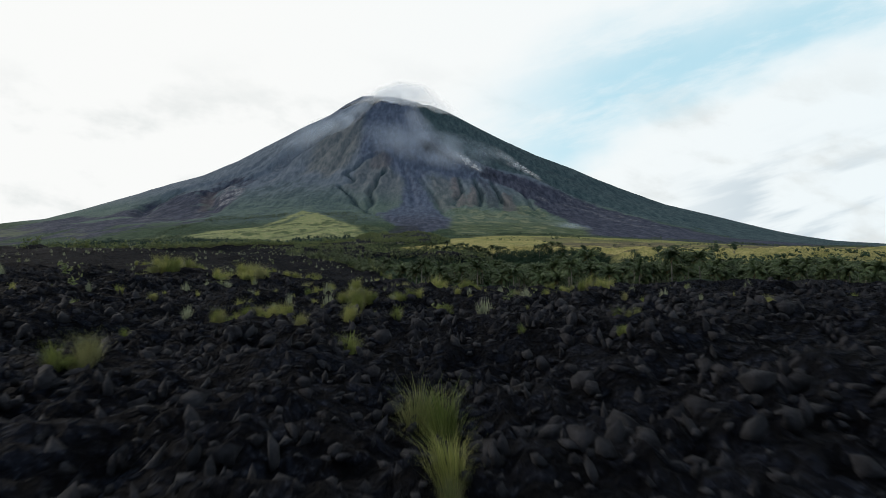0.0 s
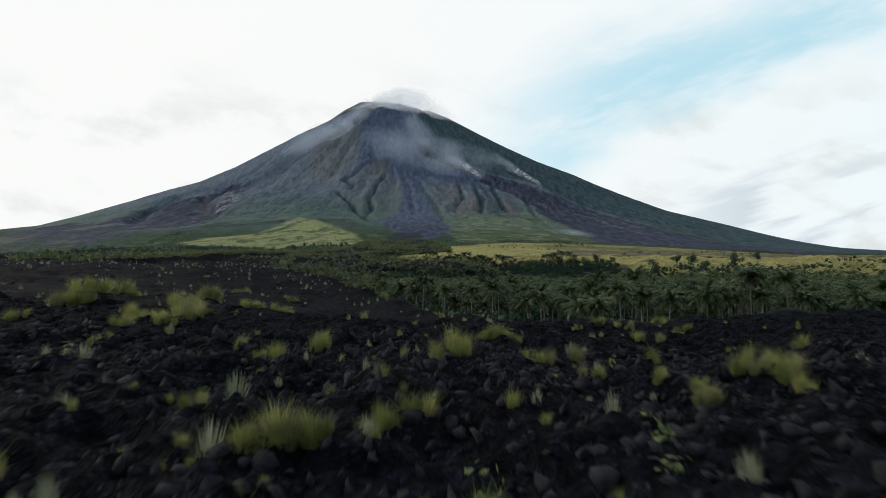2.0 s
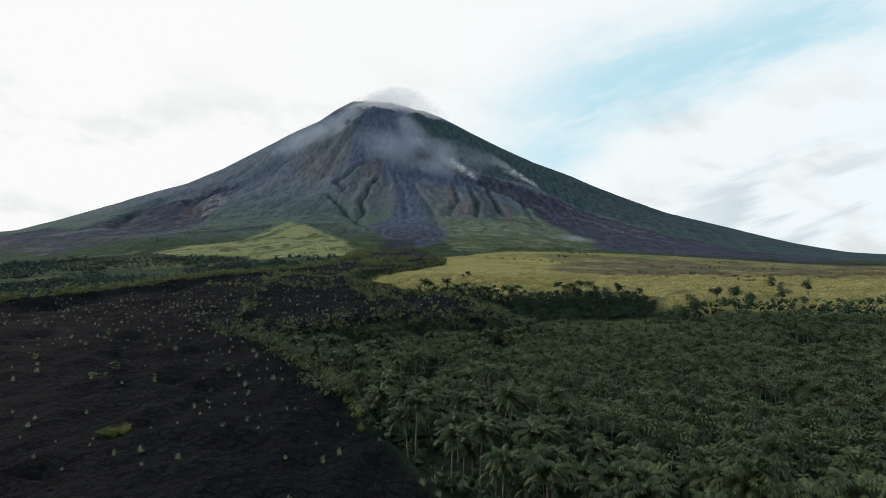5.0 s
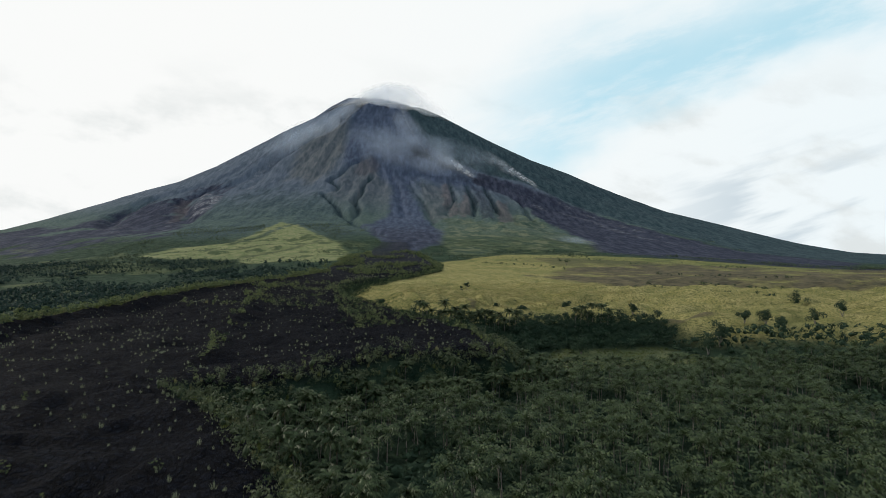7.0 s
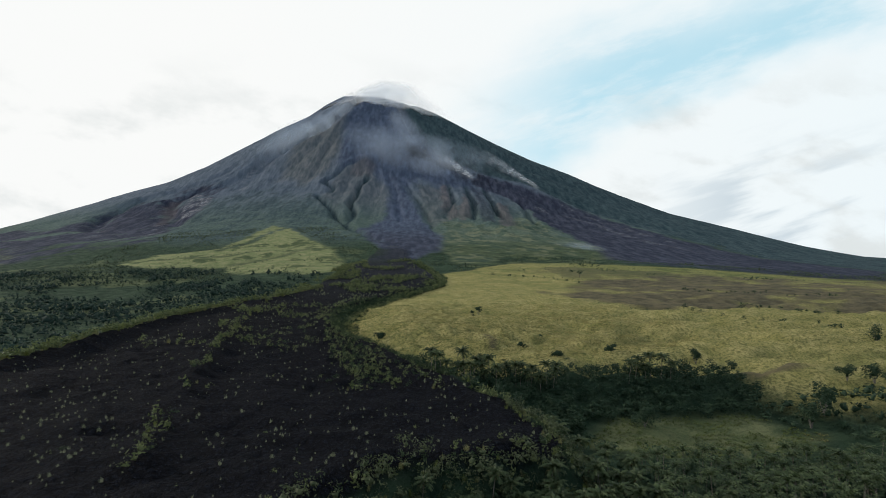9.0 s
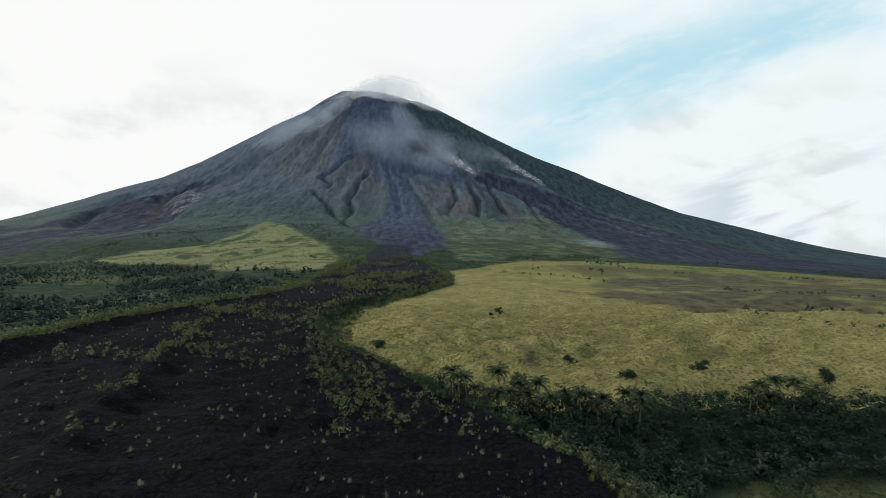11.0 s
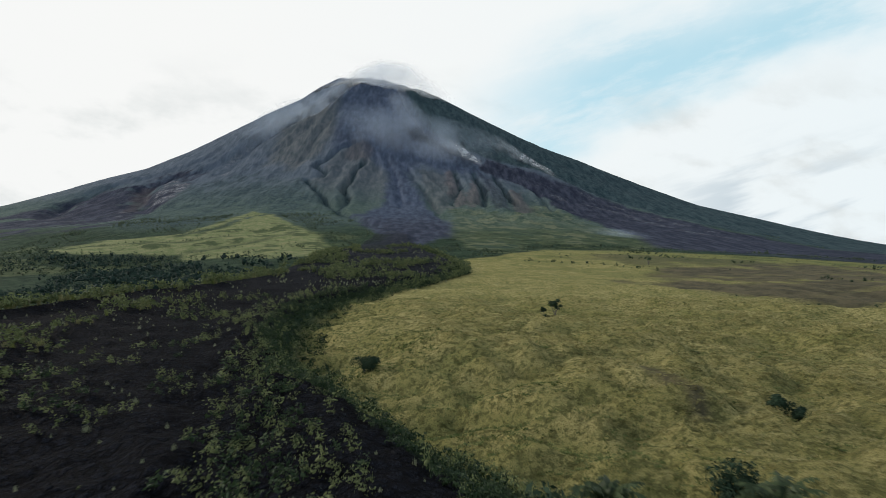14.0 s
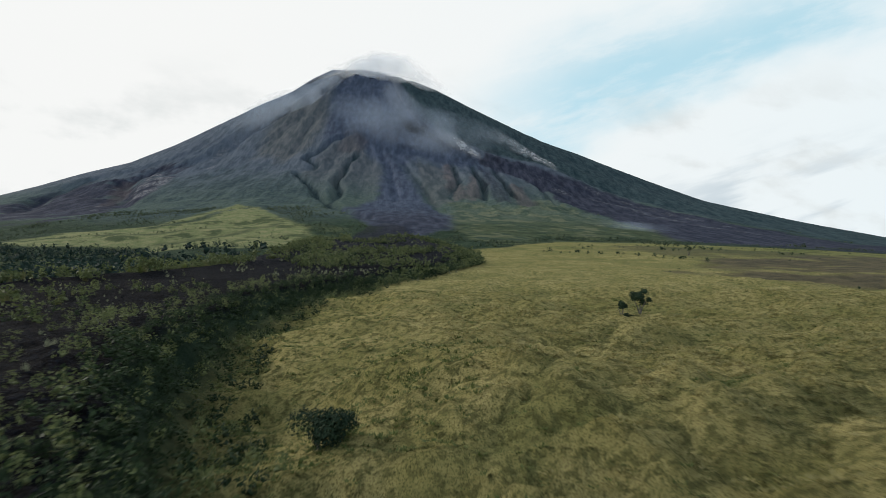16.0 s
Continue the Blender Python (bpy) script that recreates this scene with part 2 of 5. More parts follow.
def land(x, y):
    """Height of the ground and the masks of what covers it."""
    sd = inside_distance(x, y, LAVA)
    edge = sd + 3.0 * fbm(x, y, 18, 3, 5)
    lava = sstep(edge, -1.5, 1.5)
    # plain outside the lava
    yr = y + 26 * sstep(x, 105, 138) * sstep(-y, -470, -410)
    right = np.interp(yr, [-300, 0, 145, 335, 352, 372, 408, 455, 499, 557, 589, 718, 878, 1031, 1300], [0, 0, 1, 2, 4, 8, 19, 20.6, 23, 26, 27.5, 38, 54, 69, 84])
    left = np.interp(y, [-300, 0, 150, 360, 450, 600, 960, 1200], [-4, -3, 0, 8, 14, 22, 46, 72])
    side = sstep(x - np.interp(y, [0, 600, 900, 1100], [-100, -110, -70, -60]), -25, 25)
    plain = left + (right - left) * side
    end = np.interp(x, [-60, 0, 40, 104, 210, 260, 360, 496, 600, 900], [780, 835, 880, 1010, 1030, 1010, 985, 930, 860, 760]) + 25 * fbm(x, y, 70, 3, 43)
    meadow = sstep(yr + 10 * fbm(x, y, 30, 3, 41), 372, 392) * sstep(end - y, -6, 10) * side * (1 - lava) * sstep(-sd, 3, 12)
    roll = 2.6 * fbm(x, y, 60, 2, 21) + 3.2 * fbm(x * 0.75 + y * 0.4, y * 1.2, 21, 2, 22) + 2.0 * ridged(x + 0.35 * y, y * 1.25, 11, 2, 23)
    crease = np.maximum(sstep(-np.abs(vnoise((x + 0.5 * y) / 26 + 0.5 * fbm(x, y, 20, 2, 24), (y - 0.2 * x) / 17, 25)), -0.16, 0.0), 0.7 * sstep(-np.abs(vnoise((x + 0.3 * y) / 12 + 0.5 * fbm(x, y, 12, 2, 26), y / 9, 27)), -0.2, 0.0))
    roll = roll - 1.5 * crease
    plain = plain - (4.2 * sstep(sd, -48, -8) * sstep(y, 410, 450) + 4.6 * sstep(sd, -38, -12) * sstep(y, 468, 500) * sstep(-y, -640, -570)) * side
    plain = plain + roll * (0.35 + 1.0 * meadow)
    # lava surface: hummocks, flow ridges and a levee near its edge
    top = np.interp(y, [-300, 0, 60, 120, 145, 182, 220, 270, 300, 380, 450, 510, 560, 620, 695, 720, 941, 1031, 1200], [4, 4.2, 5.9, 4.9, 4.2, 5.2, 7.5, 10.5, 13.5, 17.5, 22, 25.5, 27.5, 30, 36, 40, 62, 70, 88])
    rough = 1.5 * fbm(x, y * 0.6, 26, 3, 31) + 1.1 * ridged(x, y * 0.7, 9, 3, 33) + sstep(y, 130, 220) * (1.4 * ridged(x * 0.6 + 0.2 * y, y, 15, 2, 36) - 0.7) + 0.9 * fbm(x, y, 3.4, 3, 35)
    rough = rough + sstep(y, 620, 760) * (8.0 * fbm(x, y, 45, 2, 37) + 8.0 * ridged(x, y, 24, 2, 38) - 2)
    levee = (2.0 + 2.2 * sstep(-x, 100, 130)) * np.exp(-((sd - 7) / 6.0) ** 2)
    top = top + rough + levee * sstep(y, 180, 260)
    top = top + (0.075 * np.clip(-x - 6, 0, 110) + 0.02 * np.clip(x, 0, 120)) * sstep(-y, -330, -220)
    d, _ = line_distance(x, y, CREST)
    top = top + 2.0 * np.exp(-(d / 5.0) ** 2)
    bank = sstep(sd + 1.5 * fbm(x, y, 12, 2, 7), -9.0, 1.0)
    z = plain + (top - plain) * bank
    # the cone
    cx, cy = x - CONE[0], y - CONE[1]
    r, phi = np.hypot(cx, cy), np.degrees(np.arctan2(cx, -cy))
    front = np.interp(r, [0, 60, 130, 200, 630, 750, 860, 960, 1100, 1520, 1620, 1830, 2000, 2150, 5000], [735, 733, 715, 670, 335, 270, 222, 176, 140, 70, 61, 39, 27, 24, 0])
    east = np.interp(r, [0, 60, 130, 200, 264, 380, 508, 630, 753, 875, 997, 1120, 1242, 1370, 1486, 1610, 1731, 1850, 1975, 2142, 2500, 3000, 5000], [695, 695, 695, 693, 662, 596, 524, 459, 409, 349, 292, 239, 203, 162, 125, 93, 83, 83, 83, 74, 60, 40, 0])
    west = np.interp(r, [0, 60, 130, 200, 264, 380, 508, 630, 753, 875, 997, 1120, 1242, 1370, 1486, 1610, 1731, 1850, 1975, 2142, 2500, 3000, 5000], [752, 752, 743, 700, 649, 583, 503, 428, 365, 323, 274, 227, 177, 162, 162, 162, 146, 133, 119, 101, 74, 40, 0])
    ws = sstep(np.abs(phi), 22, 74)
    cone = front + (np.where(phi > 0, east, west) - front) * ws
    gain = np.clip((cone - 60) / 220, 0, 1) * sstep(r, 60, 330)
    wx, wy = x + 30 * fbm(x, y, 150, 3, 51), y + 30 * fbm(x, y, 150, 3, 52)
    ang = np.arctan2(wx - CONE[0], CONE[1] - wy)
    gully = np.abs(vnoise(ang * 7.0 + 3, r / 1500.0, 53)) * 2 - 0.7
    cleft = np.abs(vnoise(ang * 19.0 + 5 + 0.4 * fbm(x, y, 200, 2, 54), r / 700.0, 55)) * 2 - 0.7
    rill = np.abs(vnoise(ang * 47.0 + 0.5 * fbm(x, y, 90, 2, 57), r / 300.0, 59)) * 2 - 0.7
    calm = 1 - 0.65 * sstep(np.abs(phi), 42, 62)
    face = 1 - 0.5 * sstep(-np.abs(phi), -38, -26)                  # the young front is smoother than the old flanks
    cone = cone + gain * calm * (face * (10 * gully + 5 * cleft + 5 * fbm(x, y, 60, 4, 61)) + 2.4 * rill + 1.6 * fbm(x, y, 17, 3, 63))
    for pts, width, deep in RAVINES:
        d, along = line_distance(x + 7 * fbm(x, y, 50, 3, 91), y, pts)
        w = width * (0.7 + 0.6 * along)
        cone = cone + 1.25 * deep * np.sin(np.pi * np.clip(along * 0.9 + 0.1, 0, 1)) ** 0.6 * (0.40 * np.exp(-((d - 2.4 * w) / (1.8 * w)) ** 2) - np.exp(-(d / w) ** 2))
    hill = inside_distance(x, y, HILL)
    cone = cone - 17 * sstep(-x, 150, 320) * sstep(r, 1250, 1560)
    cone = cone + 3 * sstep(hill, -60, 70) + (4 * fbm(x, y, 110, 2, 95) + 3 * ridged(x * 0.7, y * 1.3, 60, 2, 97)) * sstep(hill, -20, 60)
    cone = cone - 9 * np.exp(-((x + 180) / 90) ** 2 - ((y - 1040) / 110) ** 2) + 9 * np.exp(-((x + 450) / 110) ** 2 - ((y - 1000) / 120) ** 2)
    lobes = np.exp(-((x - 190) / 150) ** 2 - ((y - 1540) / 190) ** 2)
    cone = cone + lobes * (14 + 12 * ridged(x + 20 * fbm(x, y, 60, 2, 99), y * 0.6, 42, 3, 98) - 2)
    wm = np.maximum(sstep(-r, -2150, -1780), sstep(np.abs(phi), 48, 74) * sstep(y, 500, 900))
    z = z + (cone + (lava * 3.0) - z) * wm
    return z, dict(crease=crease, roll=roll, end=end - y, hill=hill, lava=lava, sd=sd, meadow=meadow, r=r, phi=phi, wm=wm, side=side)


def height(x, y):
    return land(np.asarray(x, float), np.asarray(y, float))[0]


# ---- materials ----
def material(name):
    m = bpy.data.materials.new(name)
    m.use_nodes = True
    nt = m.node_tree
    b = nt.nodes["Principled BSDF"]
    return m, nt, b


def link_noise(nt, scale, detail=5, rough=0.55, vec=None, off=None):
    n = nt.nodes.new("ShaderNodeTexNoise")
    n.inputs["Scale"].default_value, n.inputs["Detail"].default_value, n.inputs["Roughness"].default_value = scale, detail, rough
    if vec is not None:
        nt.links.new(vec, n.inputs["Vector"])
    return n.outputs["Fac"]


def mix_col(nt, f, a, b):
    n = nt.nodes.new("ShaderNodeMix")
    n.data_type = "RGBA"
    for s, x in ((0, f), (6, a), (7, b)):
        if isinstance(x, tuple):
            n.inputs[s].default_value = (*x, 1)
        elif isinstance(x, (int, float)):
            n.inputs[s].default_value = x
        else:
            nt.links.new(x, n.inputs[s])
    return n.outputs[2]


def remap(nt, v, lo, hi, a=0.0, b=1.0):
    n = nt.nodes.new("ShaderNodeMapRange")
    n.interpolation_type = "SMOOTHSTEP"
    nt.links.new(v, n.inputs[0])
    for i, x in enumerate((lo, hi, a, b)):
        n.inputs[i + 1].default_value = x
    return n.outputs[0]


def mathn(nt, op, a, b):
    n = nt.nodes.new("ShaderNodeMath")
    n.operation = op
    for i, v in enumerate((a, b)):
        if isinstance(v, (int, float)):
            n.inputs[i].default_value = v
        else:
            nt.links.new(v, n.inputs[i])
    return n.outputs[0]


def bump(nt, b, h, strength, distance):
    n = nt.nodes.new("ShaderNodeBump")
    n.inputs["Strength"].default_value, n.inputs["Distance"].default_value = strength, distance
    nt.links.new(h, n.inputs["Height"])
    nt.links.new(n.outputs[0], b.inputs["Normal"])


def leafy(name, dark, light, rough=0.6, translucent=0.25, scale=0.35):
    """Foliage: two greens varied leaf by leaf and over metres."""
    m, nt, b = material(name)
    geo = nt.nodes.new("ShaderNodeNewGeometry")
    obj = nt.nodes.new("ShaderNodeObjectInfo")
    n = link_noise(nt, scale, 4, 0.6, geo.outputs["Position"])
    f = mathn(nt, "ADD", mathn(nt, "MULTIPLY", geo.outputs["Random Per Island"], 0.45), mathn(nt, "MULTIPLY", remap(nt, n, 0.3, 0.7), 0.55))
    f = mathn(nt, "ADD", f, mathn(nt, "MULTIPLY", mathn(nt, "SUBTRACT", obj.outputs["Random"], 0.5), 0.25))
    col = mix_col(nt, f, dark, light)
    nt.links.new(col, b.inputs["Base Color"])
    b.inputs["Roughness"].default_value = rough
    b.inputs["Specular IOR Level"].default_value = 0.12
    tr = nt.nodes.new("ShaderNodeBsdfTranslucent")
    nt.links.new(col, tr.inputs[0])
    mx = nt.nodes.new("ShaderNodeMixShader")
    mx.inputs[0].default_value = translucent
    nt.links.new(b.outputs[0], mx.inputs[1])
    nt.links.new(tr.outputs[0], mx.inputs[2])
    nt.links.new(mx.outputs[0], nt.nodes["Material Output"].inputs[0])
    return m


def terrain_material():
    m, nt, b = material("volcanic_land")
    geo = nt.nodes.new("ShaderNodeNewGeometry")
    pos = geo.outputs["Position"]
    za, zb, zc, zd = (nt.nodes.new("ShaderNodeAttribute") for _ in range(4))
    za.attribute_name, zb.attribute_name, zc.attribute_name, zd.attribute_name = "cover_a", "cover_b", "cover_c", "cover_d"

    def split(at):
        s = nt.nodes.new("ShaderNodeSeparateColor")
        nt.links.new(at.outputs["Color"], s.inputs[0])
        return s.outputs
    lava, meadow, burn = split(za)
    mount, ash, red = split(zb)
    pale, grass_hill, wood_and_shade = split(zc)
    flow, brown, lobe = split(zd)
    up = nt.nodes.new("ShaderNodeSeparateXYZ")
    nt.links.new(pos, up.inputs[0])
    zpos = up.outputs[2]
    n_big = link_noise(nt, 0.012, 5, 0.6, pos)
    n_mid = link_noise(nt, 0.09, 5, 0.6, pos)
    run = nt.nodes.new("ShaderNodeMapping")
    run.inputs["Scale"].default_value = (1.0, 0.28, 0.28)
    nt.links.new(pos, run.inputs["Vector"])
    n_run = link_noise(nt, 0.085, 6, 0.62, run.outputs[0])
    n_tuft = link_noise(nt, 0.28, 5, 0.65, pos)
    n_small = link_noise(nt, 0.8, 6, 0.65, pos)
    n_fine = link_noise(nt, 5.0, 5, 0.7, pos)
    # forest floor / low scrub
    scrub = mix_col(nt, remap(nt, n_mid, 0.35, 0.65), (0.012, 0.025, 0.016), (0.032, 0.053, 0.032))
    scrub = mix_col(nt, remap(nt, n_small, 0.45, 0.8), scrub, (0.030, 0.048, 0.028))
    # cone: grey-green upper slopes, dark forest, ash, young flows; blue aerial haze mixed into all
    n_grove = link_noise(nt, 0.16, 5, 0.7, pos)
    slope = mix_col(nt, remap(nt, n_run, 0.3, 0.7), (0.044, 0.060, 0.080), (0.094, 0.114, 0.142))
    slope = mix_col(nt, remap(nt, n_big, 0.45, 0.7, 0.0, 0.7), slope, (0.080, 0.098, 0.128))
    low_green = remap(nt, zpos, 300.0, 150.0, 0.0, 0.75)
    slope = mix_col(nt, low_green, slope, mix_col(nt, remap(nt, n_grove, 0.35, 0.65), (0.030, 0.056, 0.046), (0.082, 0.114, 0.080)))
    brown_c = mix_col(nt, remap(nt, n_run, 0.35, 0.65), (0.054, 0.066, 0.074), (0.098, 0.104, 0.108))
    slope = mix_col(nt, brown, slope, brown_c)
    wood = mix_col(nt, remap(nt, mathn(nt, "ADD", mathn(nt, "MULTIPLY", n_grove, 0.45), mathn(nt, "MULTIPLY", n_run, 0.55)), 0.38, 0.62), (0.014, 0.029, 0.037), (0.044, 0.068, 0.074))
    slope = mix_col(nt, wood_and_shade, slope, wood)
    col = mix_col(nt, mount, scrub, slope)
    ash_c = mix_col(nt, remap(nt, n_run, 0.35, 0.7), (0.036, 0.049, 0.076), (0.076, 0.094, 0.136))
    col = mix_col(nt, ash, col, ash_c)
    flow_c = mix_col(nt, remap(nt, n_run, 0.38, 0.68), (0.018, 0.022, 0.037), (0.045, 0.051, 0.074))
    flow_c = mix_col(nt, remap(nt, n_grove, 0.55, 0.72, 0.0, 0.3), flow_c, (0.084, 0.078, 0.092))
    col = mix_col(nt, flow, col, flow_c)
    red_c = mix_col(nt, remap(nt, n_run, 0.35, 0.65), (0.066, 0.058, 0.064), (0.114, 0.096, 0.096))
    col = mix_col(nt, mathn(nt, "MULTIPLY", red, 0.62), col, red_c)
    pale_c = mix_col(nt, remap(nt, n_small, 0.35, 0.65), (0.10, 0.104, 0.115), (0.27, 0.27, 0.285))
    speckle = remap(nt, link_noise(nt, 0.11, 6, 0.75, pos), 0.44, 0.60, 0.15, 1.0)
    col = mix_col(nt, mathn(nt, "MULTIPLY", pale, speckle), col, pale_c)
    # dry meadow
    mead = mix_col(nt, remap(nt, n_mid, 0.3, 0.7), (0.235, 0.216, 0.080), (0.355, 0.308, 0.132))
    # darker green paints relief shade into the meadow's folds, and greens the gully side
    mead = mix_col(nt, mathn(nt, "MULTIPLY", wood_and_shade, 0.6), mead, (0.092, 0.118, 0.040))
    mead = mix_col(nt, remap(nt, n_tuft, 0.48, 0.66, 0.0, 0.4), mead, (0.105, 0.115, 0.042))
    mead = mix_col(nt, remap(nt, n_small, 0.47, 0.60, 0.0, 0.75), mead, (0.085, 0.088, 0.032))
    mead = mix_col(nt, remap(nt, n_fine, 0.48, 0.62, 0.0, 0.7), mead, (0.045, 0.05, 0.018))
    mead = mix_col(nt, burn, mead, mix_col(nt, remap(nt, n_mid, 0.35, 0.65), (0.050, 0.045, 0.034), (0.098, 0.084, 0.056)))
    col = mix_col(nt, meadow, col, mead)
    gh = mix_col(nt, remap(nt, n_mid, 0.3, 0.7), (0.118, 0.144, 0.064), (0.205, 0.205, 0.104))
    gh = mix_col(nt, remap(nt, n_small, 0.45, 0.72, 0.0, 0.6), gh, (0.045, 0.062, 0.026))
    gh = mix_col(nt, remap(nt, link_noise(nt, 0.022, 6, 0.7, pos), 0.50, 0.60, 0.0, 0.85), gh, (0.04, 0.058, 0.028))
    # shading of small ridges on the grass lobes, painted as dark and light blotches
    crinkle_shade = mix_col(nt, remap(nt, link_noise(nt, 0.035, 4, 0.6, pos), 0.46, 0.56), (0.036, 0.058, 0.040), (0.130, 0.138, 0.084))
    gh = mix_col(nt, lobe, gh, crinkle_shade)
    col = mix_col(nt, grass_hill, col, gh)
    # young black lava: clinker blocks, the shade in crevices between them painted near-black
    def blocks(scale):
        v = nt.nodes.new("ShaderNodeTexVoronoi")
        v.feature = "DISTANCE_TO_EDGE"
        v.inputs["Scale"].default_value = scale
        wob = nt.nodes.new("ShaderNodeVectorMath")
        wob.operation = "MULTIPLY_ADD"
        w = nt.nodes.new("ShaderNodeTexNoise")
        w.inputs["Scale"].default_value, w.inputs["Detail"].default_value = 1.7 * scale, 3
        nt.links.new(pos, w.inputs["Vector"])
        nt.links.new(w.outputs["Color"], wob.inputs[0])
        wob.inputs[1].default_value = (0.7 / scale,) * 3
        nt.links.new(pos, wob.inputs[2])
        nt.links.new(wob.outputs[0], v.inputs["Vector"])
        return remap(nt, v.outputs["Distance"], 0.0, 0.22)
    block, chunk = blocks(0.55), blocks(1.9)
    lav = mix_col(nt, remap(nt, n_small, 0.35, 0.7), (0.0036, 0.0047, 0.0080), (0.0108, 0.0137, 0.0225))
    lav = mix_col(nt, remap(nt, n_fine, 0.50, 0.70, 0.0, 0.8), lav, (0.044, 0.049, 0.067))
    lav = mix_col(nt, remap(nt, n_tuft, 0.56, 0.70, 0.0, 0.4), lav, (0.0150, 0.0185, 0.0290))
    crevice_shade = mathn(nt, "MULTIPLY", mathn(nt, "ADD", mathn(nt, "MULTIPLY", block, 0.75), 0.25), mathn(nt, "ADD", mathn(nt, "MULTIPLY", chunk, 0.7), 0.3))
    lav = mix_col(nt, crevice_shade, (0.0008, 0.0009, 0.0014), lav)
    # distant lava is paled to grey, aerial haze put into its colour
    far_haze = remap(nt, up.outputs[1], 560.0, 900.0)
    lav = mix_col(nt, far_haze, lav, mix_col(nt, remap(nt, n_tuft, 0.42, 0.6), (0.008, 0.0095, 0.0145), (0.028, 0.032, 0.040)))
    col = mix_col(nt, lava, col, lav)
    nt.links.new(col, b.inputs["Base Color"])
    b.inputs["Roughness"].default_value = 0.95
    b.inputs["Specular IOR Level"].default_value = 0.04
    h = mathn(nt, "ADD", n_small, mathn(nt, "MULTIPLY", n_fine, 0.35))
    h = mathn(nt, "ADD", h, mathn(nt, "MULTIPLY", n_run, mathn(nt, "MULTIPLY", mount, 5.0)))
    h = mathn(nt, "ADD", h, mathn(nt, "MULTIPLY", mathn(nt, "ADD", block, mathn(nt, "MULTIPLY", chunk, 0.4)), mathn(nt, "MULTIPLY", lava, 0.35)))
    bump(nt, b, h, 1.0, 1.4)
    return m


LAND = terrain_material()
PALM_LEAF = leafy("palm_frond_green", (0.010, 0.020, 0.009), (0.070, 0.096, 0.042), 0.5, 0.25, 0.2)
PALM_DRY = leafy("palm_frond_dry", (0.10, 0.075, 0.035), (0.17, 0.13, 0.06), 0.6, 0.2)
SHRUB_LEAF = leafy("shrub_leaf", (0.010, 0.022, 0.011), (0.042, 0.066, 0.028), 0.6, 0.25)
TREE_LEAF = leafy("tree_leaf_dark", (0.010, 0.024, 0.015), (0.038, 0.063, 0.034), 0.75, 0.2)
REED = leafy("tall_cane_grass", (0.070, 0.085, 0.032), (0.20, 0.19, 0.09), 0.6, 0.3)
REED_GREEN = leafy("green_cane_grass", (0.055, 0.078, 0.020), (0.16, 0.18, 0.055), 0.6, 0.3)
PALE_TUFT = leafy("pale_dry_tuft", (0.105, 0.125, 0.075), (0.27, 0.285, 0.195), 0.7, 0.3)
DRY_GRASS = leafy("dry_meadow_grass", (0.096, 0.098, 0.035), (0.335, 0.292, 0.126), 0.7, 0.3, 0.3)
GREEN_GRASS = leafy("gully_and_fold_shade_grass", (0.045, 0.068, 0.018), (0.130, 0.150, 0.052), 0.7, 0.3, 0.12)
SCRUB_LEAF = leafy("slope_scrub_leaf", (0.030, 0.048, 0.030), (0.088, 0.110, 0.062), 0.7, 0.25, 0.05)
WOOD_LEAF = leafy("woodland_leaf", (0.007, 0.018, 0.017), (0.028, 0.050, 0.038), 0.8, 0.2, 0.03)
MOUND_LEAF = leafy("olive_bush_leaf", (0.032, 0.050, 0.018), (0.150, 0.172, 0.074), 0.65, 0.3, 0.25)


def bark():
    m, nt, b = material("palm_bark")
    geo = nt.nodes.new("ShaderNodeNewGeometry")
    w = nt.nodes.new("ShaderNodeTexWave")
    w.bands_direction = "Z"
    w.inputs["Scale"].default_value, w.inputs["Distortion"].default_value = 1.6, 1.5
    nt.links.new(geo.outputs["Position"], w.inputs["Vector"])
    n = link_noise(nt, 3.0, 4, 0.6, geo.outputs["Position"])
    c = mix_col(nt, n, (0.06, 0.055, 0.046), (0.15, 0.138, 0.118))
    c = mix_col(nt, mathn(nt, "MULTIPLY", w.outputs["Fac"], 0.5), c, (0.11, 0.095, 0.075))
    nt.links.new(c, b.inputs["Base Color"])
    b.inputs["Roughness"].default_value = 0.85
    bump(nt, b, w.outputs["Fac"], 0.5, 0.03)
    return m


def rock_material(name, pale):
    m, nt, b = material(name)
    geo = nt.nodes.new("ShaderNodeNewGeometry")
    obj = nt.nodes.new("ShaderNodeObjectInfo")
    n = link_noise(nt, 2.2, 6, 0.65, geo.outputs["Position"])
    f = link_noise(nt, 14.0, 4, 0.7, geo.outputs["Position"])
    c = mix_col(nt, remap(nt, n, 0.3, 0.7, 0.0, pale), (0.0090, 0.0092, 0.0108), (0.0235, 0.0240, 0.0285))
    c = mix_col(nt, remap(nt, geo.outputs["Random Per Island"], 0.75, 1.0, 0.0, 0.35 * pale), c, (0.036, 0.038, 0.044))
    c = mix_col(nt, remap(nt, obj.outputs["Random"], 0.85, 1.0, 0.0, 0.4 * pale), c, (0.026, 0.028, 0.031))
    c = mix_col(nt, remap(nt, f, 0.58, 0.8, 0.0, 0.6 * pale), c, (0.045, 0.044, 0.043))
    nt.links.new(c, b.inputs["Base Color"])
    b.inputs["Roughness"].default_value = 0.9
    b.inputs["Specular IOR Level"].default_value = 0.08
    bump(nt, b, mathn(nt, "ADD", n, mathn(nt, "MULTIPLY", f, 0.6)), 1.0, 0.14)
    return m


BARK, ROCK, DARK_ROCK = bark(), rock_material("basalt_rock", 1.0), rock_material("black_clinker", 0.22)


